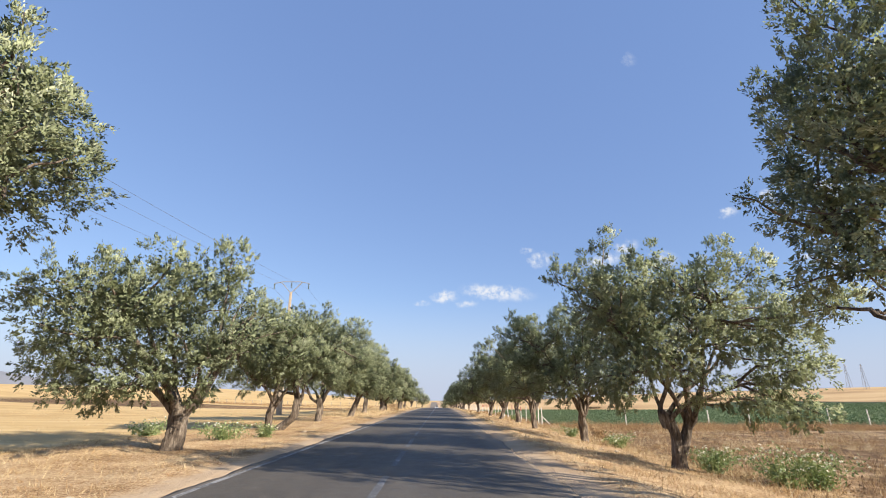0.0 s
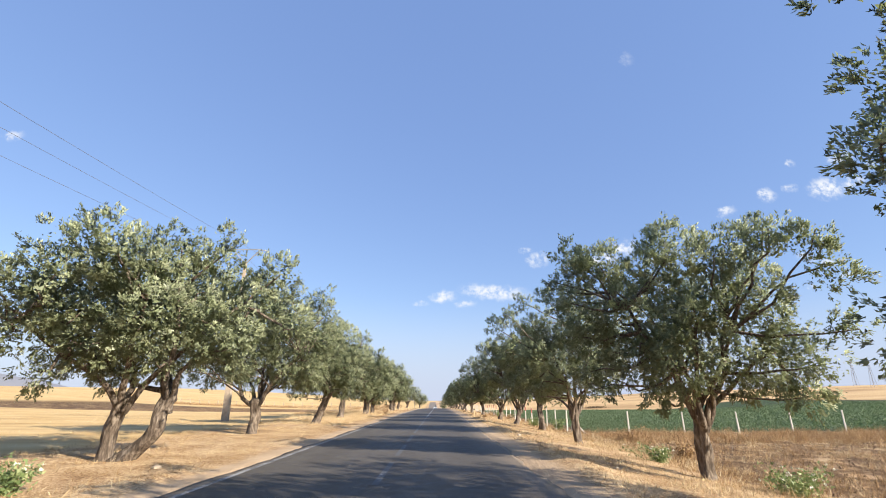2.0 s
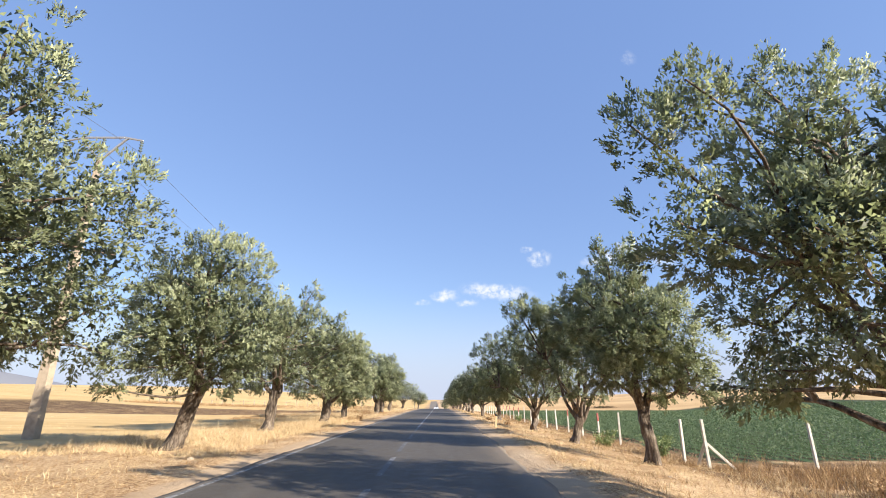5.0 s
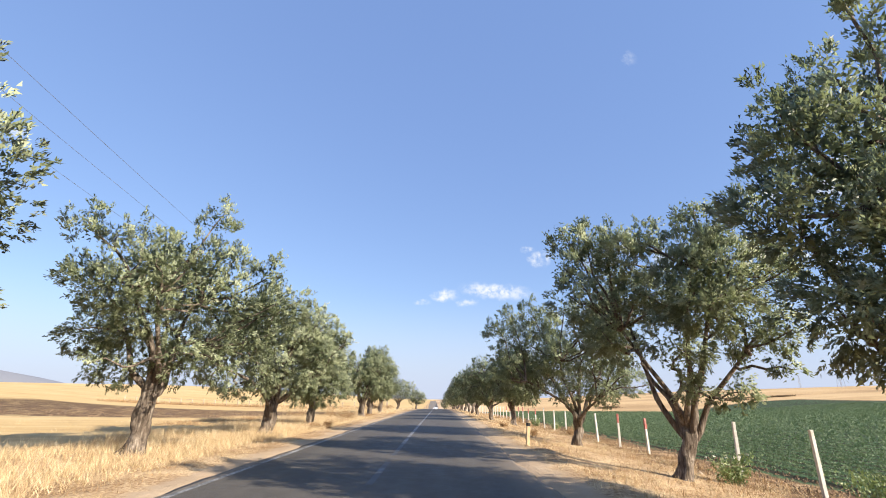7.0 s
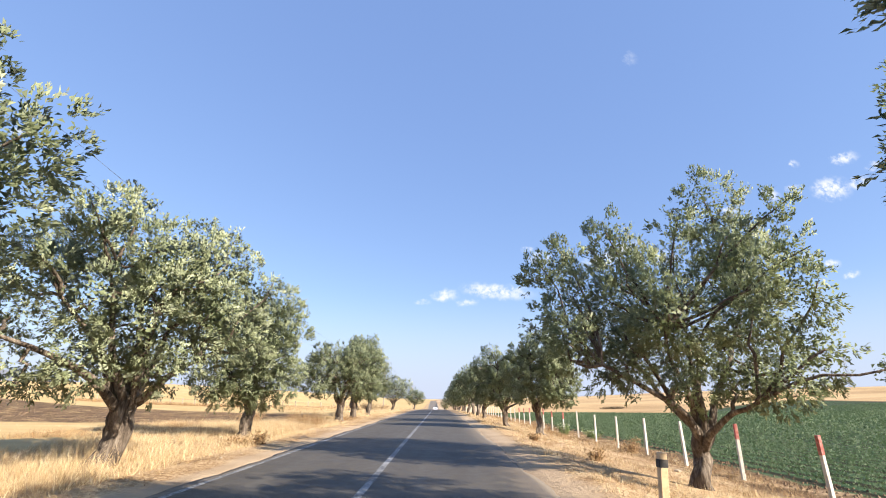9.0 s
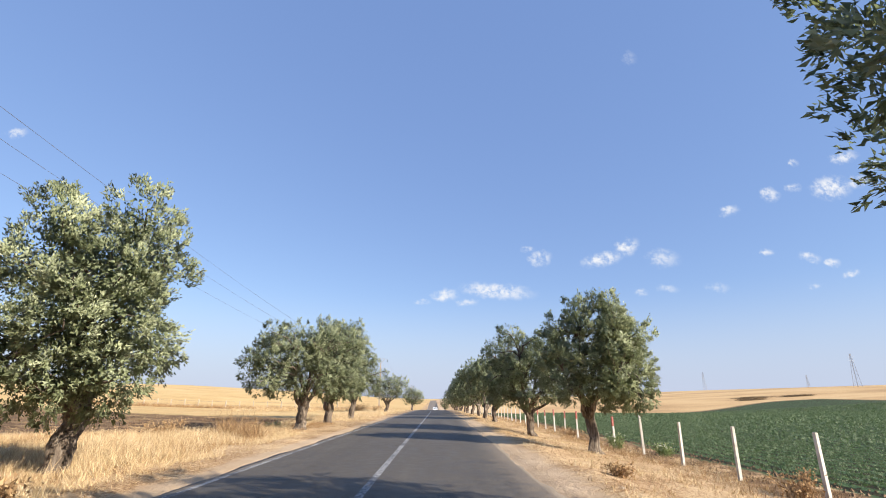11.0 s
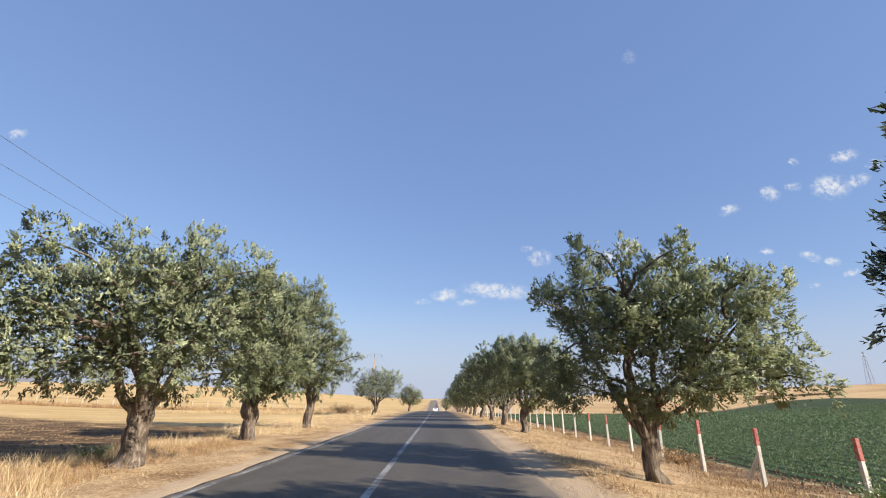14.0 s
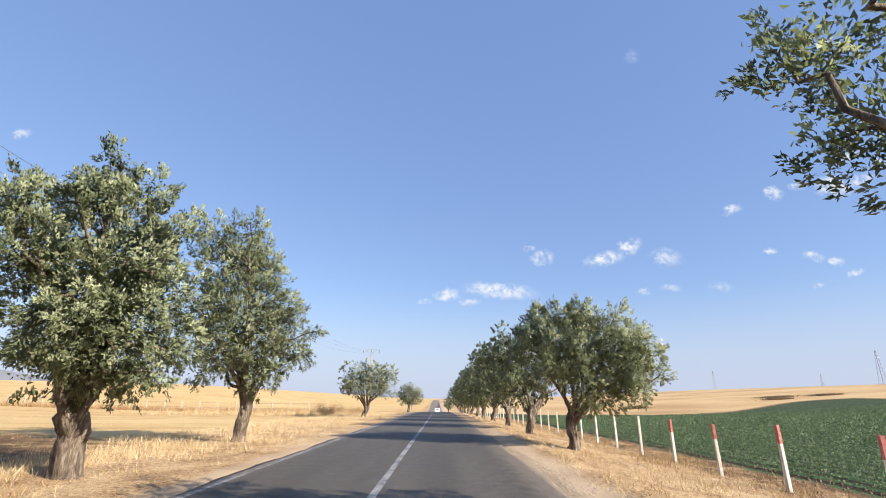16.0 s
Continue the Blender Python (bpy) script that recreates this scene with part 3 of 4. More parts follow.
    ln = rng.uniform(0.054, 0.096, n * per) * size
    wd = ln * rng.uniform(0.30, 0.42, n * per)
    tone = np.repeat(rng.uniform(-0.5, 0.5, n) * 0.7 + rng.uniform(-0.5, 0.5, len(T))[k] * 0.5, per) + 0.25 * (u.ravel() - 0.5)
    # broad foliage inside the lobes, toned darker below to deepen the crown's shade
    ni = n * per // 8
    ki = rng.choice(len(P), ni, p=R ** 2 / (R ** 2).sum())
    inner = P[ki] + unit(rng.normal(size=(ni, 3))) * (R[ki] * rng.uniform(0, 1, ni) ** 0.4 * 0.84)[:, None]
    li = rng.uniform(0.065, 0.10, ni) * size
    # large leaves added in the lobes' hearts to stop light and darken the gaps
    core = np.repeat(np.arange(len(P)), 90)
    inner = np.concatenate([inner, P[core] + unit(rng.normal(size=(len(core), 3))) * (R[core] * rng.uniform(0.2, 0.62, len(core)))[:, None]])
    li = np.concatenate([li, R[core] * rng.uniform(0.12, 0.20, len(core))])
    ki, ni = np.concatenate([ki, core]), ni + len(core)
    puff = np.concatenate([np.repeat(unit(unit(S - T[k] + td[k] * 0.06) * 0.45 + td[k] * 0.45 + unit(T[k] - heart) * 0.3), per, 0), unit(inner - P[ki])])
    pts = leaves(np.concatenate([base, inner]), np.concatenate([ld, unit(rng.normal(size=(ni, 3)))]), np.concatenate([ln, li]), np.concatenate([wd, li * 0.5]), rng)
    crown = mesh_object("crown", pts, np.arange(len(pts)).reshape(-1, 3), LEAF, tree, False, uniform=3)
    # the way each leaf's tuft swells, for soft shading of the foliage, and the tone of its spray
    swell = crown.data.attributes.new("puff", "FLOAT_VECTOR", "POINT")
    swell.data.foreach_set("vector", np.repeat(puff, 3, 0).astype(np.float32).ravel())
    shade = crown.data.attributes.new("tone", "FLOAT", "POINT")
    # the inner leaves' low tone puts the crown's inner shade into their colour
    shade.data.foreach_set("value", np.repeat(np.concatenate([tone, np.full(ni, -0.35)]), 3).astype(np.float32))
    return tree


LEAVES = 8700   # leaves for each square metre of a crown's half width


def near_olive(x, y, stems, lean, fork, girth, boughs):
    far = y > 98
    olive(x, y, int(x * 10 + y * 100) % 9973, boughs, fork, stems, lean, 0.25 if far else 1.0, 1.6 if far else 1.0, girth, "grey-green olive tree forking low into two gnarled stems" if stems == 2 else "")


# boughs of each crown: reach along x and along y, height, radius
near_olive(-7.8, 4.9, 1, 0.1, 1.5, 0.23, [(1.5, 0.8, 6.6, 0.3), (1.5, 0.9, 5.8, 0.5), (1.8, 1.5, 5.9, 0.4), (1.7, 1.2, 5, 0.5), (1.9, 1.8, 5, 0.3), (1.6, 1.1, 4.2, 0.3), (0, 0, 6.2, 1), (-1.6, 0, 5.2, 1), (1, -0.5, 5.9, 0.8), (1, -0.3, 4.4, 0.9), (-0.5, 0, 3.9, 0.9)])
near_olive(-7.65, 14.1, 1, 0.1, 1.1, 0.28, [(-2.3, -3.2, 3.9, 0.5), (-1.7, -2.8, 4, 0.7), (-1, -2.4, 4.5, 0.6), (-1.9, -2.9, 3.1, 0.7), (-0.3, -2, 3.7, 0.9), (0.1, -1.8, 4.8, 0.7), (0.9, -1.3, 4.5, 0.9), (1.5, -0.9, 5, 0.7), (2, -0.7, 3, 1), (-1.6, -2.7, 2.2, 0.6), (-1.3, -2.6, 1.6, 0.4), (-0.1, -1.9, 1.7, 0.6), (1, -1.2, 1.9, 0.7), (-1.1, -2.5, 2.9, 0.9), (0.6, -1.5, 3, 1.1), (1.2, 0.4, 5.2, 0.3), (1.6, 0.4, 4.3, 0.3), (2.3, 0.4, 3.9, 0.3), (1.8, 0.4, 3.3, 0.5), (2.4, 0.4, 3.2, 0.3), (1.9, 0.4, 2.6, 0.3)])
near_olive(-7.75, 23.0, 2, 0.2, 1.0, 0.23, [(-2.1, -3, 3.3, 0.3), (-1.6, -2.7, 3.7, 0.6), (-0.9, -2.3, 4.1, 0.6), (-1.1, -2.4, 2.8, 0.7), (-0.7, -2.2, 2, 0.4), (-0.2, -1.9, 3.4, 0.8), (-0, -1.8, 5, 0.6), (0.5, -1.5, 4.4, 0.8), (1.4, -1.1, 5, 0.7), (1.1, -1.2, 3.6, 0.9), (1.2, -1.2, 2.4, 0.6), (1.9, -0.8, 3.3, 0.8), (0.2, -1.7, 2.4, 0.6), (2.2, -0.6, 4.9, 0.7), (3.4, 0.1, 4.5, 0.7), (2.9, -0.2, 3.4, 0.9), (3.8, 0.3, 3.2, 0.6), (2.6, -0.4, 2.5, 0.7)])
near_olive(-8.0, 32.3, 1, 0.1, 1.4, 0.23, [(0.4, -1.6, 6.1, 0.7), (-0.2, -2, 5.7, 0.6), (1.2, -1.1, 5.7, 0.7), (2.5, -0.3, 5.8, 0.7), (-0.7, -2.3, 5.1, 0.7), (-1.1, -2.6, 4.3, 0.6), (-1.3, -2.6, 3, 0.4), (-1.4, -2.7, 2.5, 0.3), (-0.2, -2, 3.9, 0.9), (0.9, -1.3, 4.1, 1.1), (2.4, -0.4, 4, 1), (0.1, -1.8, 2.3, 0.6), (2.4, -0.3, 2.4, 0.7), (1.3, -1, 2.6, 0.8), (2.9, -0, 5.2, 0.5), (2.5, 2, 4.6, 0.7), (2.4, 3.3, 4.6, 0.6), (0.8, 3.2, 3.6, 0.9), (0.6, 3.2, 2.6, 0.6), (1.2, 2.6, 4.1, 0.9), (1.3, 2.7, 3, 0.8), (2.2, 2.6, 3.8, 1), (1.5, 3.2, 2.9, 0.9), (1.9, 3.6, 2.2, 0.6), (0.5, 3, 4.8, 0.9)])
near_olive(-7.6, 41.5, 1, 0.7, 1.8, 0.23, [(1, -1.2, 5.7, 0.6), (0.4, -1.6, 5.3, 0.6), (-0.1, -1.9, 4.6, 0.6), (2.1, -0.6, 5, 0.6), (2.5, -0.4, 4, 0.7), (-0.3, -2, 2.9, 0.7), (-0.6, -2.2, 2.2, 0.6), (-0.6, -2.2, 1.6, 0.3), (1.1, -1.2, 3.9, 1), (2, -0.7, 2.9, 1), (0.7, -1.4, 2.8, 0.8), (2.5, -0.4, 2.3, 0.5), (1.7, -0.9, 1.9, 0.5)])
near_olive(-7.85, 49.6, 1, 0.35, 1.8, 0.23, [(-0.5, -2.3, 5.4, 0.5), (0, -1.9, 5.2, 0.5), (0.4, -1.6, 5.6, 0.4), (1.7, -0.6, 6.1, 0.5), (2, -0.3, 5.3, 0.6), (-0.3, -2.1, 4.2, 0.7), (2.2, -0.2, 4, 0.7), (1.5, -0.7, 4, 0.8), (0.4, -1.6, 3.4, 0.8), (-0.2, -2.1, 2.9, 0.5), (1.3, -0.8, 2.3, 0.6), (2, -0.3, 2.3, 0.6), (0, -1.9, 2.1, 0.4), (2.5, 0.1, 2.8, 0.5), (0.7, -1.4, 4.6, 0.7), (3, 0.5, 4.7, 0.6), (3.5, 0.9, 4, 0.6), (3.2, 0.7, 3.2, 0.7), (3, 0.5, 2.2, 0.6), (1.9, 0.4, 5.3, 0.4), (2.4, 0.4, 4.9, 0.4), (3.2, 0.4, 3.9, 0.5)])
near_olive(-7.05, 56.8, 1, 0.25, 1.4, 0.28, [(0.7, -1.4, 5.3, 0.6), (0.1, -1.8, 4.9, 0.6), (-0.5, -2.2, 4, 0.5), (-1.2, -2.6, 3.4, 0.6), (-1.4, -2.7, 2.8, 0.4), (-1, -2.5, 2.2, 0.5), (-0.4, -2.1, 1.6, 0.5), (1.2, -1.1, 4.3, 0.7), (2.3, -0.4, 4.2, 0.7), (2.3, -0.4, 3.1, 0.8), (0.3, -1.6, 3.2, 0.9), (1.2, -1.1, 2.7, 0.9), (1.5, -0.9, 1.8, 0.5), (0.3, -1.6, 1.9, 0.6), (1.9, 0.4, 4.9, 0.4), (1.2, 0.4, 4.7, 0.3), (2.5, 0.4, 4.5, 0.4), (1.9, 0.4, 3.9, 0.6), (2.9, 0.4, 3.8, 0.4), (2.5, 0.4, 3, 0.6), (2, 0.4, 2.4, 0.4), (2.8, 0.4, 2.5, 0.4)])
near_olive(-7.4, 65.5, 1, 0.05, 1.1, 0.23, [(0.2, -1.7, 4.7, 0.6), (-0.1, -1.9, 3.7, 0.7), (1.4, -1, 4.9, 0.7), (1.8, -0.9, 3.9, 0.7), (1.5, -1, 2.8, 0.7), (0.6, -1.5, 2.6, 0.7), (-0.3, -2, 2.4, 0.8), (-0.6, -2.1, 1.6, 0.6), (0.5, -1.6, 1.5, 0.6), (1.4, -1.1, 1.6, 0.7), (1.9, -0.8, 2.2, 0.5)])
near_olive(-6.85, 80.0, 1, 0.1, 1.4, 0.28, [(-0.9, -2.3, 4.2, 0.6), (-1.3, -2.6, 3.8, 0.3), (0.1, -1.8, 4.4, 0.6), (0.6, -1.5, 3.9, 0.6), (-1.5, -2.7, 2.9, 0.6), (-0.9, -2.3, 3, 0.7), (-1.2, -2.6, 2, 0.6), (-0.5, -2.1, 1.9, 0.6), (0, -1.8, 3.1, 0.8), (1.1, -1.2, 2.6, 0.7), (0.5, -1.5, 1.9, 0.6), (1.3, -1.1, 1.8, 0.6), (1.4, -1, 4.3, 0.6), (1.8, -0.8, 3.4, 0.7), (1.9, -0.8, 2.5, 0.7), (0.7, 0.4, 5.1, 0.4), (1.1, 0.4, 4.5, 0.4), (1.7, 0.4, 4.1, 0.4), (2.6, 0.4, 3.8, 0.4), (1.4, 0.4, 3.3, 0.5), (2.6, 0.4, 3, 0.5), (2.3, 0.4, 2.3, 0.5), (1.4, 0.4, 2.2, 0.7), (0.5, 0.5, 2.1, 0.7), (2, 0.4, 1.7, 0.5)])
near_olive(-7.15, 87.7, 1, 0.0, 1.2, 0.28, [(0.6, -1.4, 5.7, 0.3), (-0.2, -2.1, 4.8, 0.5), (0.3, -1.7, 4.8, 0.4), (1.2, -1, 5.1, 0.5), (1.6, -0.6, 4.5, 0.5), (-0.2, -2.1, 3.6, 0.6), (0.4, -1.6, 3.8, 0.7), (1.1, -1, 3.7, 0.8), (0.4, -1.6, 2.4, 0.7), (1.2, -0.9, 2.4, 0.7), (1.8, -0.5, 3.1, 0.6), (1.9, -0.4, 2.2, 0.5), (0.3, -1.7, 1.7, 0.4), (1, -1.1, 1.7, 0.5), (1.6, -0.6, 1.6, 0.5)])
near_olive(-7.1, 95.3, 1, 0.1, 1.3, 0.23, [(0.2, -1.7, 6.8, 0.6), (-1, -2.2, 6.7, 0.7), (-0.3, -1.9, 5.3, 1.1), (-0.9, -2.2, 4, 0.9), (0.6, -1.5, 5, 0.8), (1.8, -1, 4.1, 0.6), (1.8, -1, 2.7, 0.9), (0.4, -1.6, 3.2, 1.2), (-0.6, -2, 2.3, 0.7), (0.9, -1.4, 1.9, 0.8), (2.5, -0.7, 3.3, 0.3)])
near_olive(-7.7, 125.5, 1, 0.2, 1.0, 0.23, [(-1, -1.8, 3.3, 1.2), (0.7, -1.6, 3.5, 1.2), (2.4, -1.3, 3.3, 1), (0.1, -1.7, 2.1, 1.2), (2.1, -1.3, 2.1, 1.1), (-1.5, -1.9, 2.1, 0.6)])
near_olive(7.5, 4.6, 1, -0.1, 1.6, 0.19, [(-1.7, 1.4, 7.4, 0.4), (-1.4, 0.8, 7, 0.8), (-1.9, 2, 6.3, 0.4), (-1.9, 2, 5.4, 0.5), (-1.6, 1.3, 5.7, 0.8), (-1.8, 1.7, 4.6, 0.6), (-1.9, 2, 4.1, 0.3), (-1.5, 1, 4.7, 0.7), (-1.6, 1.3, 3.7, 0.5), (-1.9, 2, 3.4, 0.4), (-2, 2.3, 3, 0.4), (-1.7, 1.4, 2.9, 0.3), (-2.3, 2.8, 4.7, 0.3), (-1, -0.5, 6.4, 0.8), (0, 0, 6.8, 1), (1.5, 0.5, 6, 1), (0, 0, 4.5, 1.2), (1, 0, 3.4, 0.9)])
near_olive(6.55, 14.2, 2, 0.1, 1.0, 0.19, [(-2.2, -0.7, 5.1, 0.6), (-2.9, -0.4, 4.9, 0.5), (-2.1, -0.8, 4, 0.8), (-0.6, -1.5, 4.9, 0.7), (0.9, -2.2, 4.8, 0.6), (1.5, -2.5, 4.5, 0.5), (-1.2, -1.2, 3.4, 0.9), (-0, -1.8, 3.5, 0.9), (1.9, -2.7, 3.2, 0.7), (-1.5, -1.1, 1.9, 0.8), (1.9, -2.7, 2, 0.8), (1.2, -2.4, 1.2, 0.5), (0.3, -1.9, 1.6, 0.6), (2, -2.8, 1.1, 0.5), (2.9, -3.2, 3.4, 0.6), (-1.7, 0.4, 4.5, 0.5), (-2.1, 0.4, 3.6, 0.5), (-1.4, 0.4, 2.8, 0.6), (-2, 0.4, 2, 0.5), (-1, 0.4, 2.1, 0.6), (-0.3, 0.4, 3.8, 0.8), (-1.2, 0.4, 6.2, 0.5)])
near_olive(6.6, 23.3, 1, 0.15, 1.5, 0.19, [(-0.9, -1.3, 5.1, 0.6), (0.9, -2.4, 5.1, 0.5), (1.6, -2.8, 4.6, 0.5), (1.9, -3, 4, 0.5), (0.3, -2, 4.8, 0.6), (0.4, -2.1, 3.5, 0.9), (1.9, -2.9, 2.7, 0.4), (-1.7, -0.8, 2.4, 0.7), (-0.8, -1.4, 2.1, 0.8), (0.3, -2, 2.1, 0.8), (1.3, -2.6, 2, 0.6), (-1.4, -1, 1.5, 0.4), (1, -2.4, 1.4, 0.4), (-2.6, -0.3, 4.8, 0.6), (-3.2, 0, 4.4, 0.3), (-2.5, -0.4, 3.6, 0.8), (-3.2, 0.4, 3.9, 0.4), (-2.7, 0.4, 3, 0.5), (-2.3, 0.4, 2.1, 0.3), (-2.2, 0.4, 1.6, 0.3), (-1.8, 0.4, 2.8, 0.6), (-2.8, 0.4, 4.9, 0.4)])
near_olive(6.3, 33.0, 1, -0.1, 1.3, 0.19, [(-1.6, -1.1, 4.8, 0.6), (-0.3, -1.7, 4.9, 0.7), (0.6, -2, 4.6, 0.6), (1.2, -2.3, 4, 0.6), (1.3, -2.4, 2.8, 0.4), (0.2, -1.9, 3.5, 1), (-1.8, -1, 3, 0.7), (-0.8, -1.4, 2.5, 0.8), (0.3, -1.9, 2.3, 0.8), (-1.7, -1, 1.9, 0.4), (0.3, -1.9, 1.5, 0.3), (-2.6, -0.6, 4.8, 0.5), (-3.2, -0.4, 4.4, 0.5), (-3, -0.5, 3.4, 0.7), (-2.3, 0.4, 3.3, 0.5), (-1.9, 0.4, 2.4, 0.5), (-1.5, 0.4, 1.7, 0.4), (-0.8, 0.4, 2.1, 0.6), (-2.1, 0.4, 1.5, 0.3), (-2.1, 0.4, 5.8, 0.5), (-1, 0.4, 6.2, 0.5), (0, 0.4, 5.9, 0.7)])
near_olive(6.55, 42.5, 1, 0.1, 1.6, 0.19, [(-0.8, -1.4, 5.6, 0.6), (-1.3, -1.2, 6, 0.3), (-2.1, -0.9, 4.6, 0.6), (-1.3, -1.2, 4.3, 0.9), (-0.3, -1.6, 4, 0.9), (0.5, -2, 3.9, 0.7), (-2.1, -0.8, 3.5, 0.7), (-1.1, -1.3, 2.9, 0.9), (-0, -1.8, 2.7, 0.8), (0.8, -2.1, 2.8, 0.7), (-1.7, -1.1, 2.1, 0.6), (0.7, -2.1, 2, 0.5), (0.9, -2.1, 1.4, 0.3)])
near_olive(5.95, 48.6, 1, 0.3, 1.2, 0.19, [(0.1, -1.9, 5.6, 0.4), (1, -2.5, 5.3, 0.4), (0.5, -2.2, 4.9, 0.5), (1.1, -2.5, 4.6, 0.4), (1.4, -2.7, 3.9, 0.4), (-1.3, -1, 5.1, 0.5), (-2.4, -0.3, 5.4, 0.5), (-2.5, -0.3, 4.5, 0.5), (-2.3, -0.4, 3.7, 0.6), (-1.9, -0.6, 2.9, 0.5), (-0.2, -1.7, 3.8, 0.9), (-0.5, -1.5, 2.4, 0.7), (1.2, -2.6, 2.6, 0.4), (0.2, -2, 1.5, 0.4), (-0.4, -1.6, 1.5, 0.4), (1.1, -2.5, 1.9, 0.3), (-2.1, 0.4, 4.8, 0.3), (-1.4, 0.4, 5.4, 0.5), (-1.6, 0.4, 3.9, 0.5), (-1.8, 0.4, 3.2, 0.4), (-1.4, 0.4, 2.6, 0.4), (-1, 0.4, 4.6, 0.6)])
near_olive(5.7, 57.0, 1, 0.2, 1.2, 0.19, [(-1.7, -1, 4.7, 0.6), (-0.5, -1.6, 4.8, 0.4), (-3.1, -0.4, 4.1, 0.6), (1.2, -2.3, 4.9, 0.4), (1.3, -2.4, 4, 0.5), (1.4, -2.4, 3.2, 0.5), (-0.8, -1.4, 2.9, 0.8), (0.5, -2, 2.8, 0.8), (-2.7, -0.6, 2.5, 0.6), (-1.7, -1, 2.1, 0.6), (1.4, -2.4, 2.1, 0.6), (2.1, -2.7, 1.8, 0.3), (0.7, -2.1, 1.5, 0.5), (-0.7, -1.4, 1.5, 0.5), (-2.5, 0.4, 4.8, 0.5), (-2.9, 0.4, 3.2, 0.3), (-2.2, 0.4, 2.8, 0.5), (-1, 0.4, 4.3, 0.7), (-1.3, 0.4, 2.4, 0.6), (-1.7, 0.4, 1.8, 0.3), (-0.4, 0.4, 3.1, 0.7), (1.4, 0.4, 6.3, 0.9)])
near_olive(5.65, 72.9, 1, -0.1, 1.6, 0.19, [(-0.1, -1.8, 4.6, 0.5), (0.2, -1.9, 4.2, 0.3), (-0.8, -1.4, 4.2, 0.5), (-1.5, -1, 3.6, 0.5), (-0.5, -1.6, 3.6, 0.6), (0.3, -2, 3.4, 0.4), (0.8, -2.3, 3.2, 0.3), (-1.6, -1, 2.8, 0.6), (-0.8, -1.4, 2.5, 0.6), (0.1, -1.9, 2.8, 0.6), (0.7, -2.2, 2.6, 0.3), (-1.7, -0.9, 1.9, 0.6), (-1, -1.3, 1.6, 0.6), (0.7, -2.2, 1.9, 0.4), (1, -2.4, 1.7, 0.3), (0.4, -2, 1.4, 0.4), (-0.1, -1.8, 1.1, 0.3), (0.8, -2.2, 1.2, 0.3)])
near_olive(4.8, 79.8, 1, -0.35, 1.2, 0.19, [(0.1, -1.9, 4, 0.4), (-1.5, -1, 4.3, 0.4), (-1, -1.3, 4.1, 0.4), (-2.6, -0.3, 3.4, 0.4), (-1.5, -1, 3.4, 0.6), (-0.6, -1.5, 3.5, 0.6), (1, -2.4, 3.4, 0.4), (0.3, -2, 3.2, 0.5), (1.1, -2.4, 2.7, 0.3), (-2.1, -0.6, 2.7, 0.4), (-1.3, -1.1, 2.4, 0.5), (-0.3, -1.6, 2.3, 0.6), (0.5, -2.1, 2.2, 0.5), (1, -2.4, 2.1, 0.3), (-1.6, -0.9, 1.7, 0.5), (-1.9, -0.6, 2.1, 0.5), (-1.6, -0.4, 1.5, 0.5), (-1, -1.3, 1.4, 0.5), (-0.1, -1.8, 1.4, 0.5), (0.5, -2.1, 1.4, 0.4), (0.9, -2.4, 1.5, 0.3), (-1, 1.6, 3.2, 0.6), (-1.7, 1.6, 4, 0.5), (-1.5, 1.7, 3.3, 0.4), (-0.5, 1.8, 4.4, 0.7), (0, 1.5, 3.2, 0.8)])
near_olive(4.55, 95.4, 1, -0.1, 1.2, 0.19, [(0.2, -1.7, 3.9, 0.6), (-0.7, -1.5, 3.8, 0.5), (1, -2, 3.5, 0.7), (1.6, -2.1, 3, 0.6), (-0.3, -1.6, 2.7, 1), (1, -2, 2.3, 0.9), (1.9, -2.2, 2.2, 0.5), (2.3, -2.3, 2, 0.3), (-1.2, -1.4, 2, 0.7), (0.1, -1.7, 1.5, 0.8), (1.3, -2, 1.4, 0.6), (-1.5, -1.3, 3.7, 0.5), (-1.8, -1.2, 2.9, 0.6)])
FAR_TREES = [(4.6, 104.3, 5.3), (4.5, 113.3, 5.7), (4.4, 122.0, 5.4), (-6.4, 168, 3.2), (4.3, 131, 5.3), (4.2, 141, 5.2), (4.1, 150, 5.0), (4.0, 159, 4.8), (3.9, 168, 4.7), (3.9, 178, 4.3), (3.8, 189, 3.8), (2.0, 286, 1.9)]
for k, (x, y, h) in enumerate(FAR_TREES):
    olive(x, y, 60 + k, round_crown(2.8, h, float(land_z(x, y)) + 1.1, np.random.default_rng(90 + k)), 1.3, 1, 0.1, 0.16 if y < 125 else 0.09, 1.9, 0.22, "distant grey-green olive tree beside the road")


# ---- fences ----
def box_bm(w, d, h, z=0.0, taper=1.0, bevel=0.006):
    bm = bmesh.new()
    bmesh.ops.create_cube(bm, size=1.0)
    for v in bm.verts:
        s = taper if v.co.z > 0 else 1.0
        v.co = Vector((v.co.x * w * s, v.co.y * d * s, (v.co.z + 0.5) * h + z))
    if bevel:
        bmesh.ops.bevel(bm, geom=list(bm.edges), offset=bevel, segments=1, affect="EDGES")
    return bm


def bar(name, a, b, w, material, parent, label=""):
    """A square bar from a to b (in the parent's space)."""
    a, b = Vector(a), Vector(b)
    ob = part(name, box_bm(w, w, (b - a).length), material, parent, label)
    ob.matrix_basis = Matrix.Translation(a) @ (b - a).to_track_quat("Z", "Y").to_matrix().to_4x4()
    return ob


prng = random.Random(5)


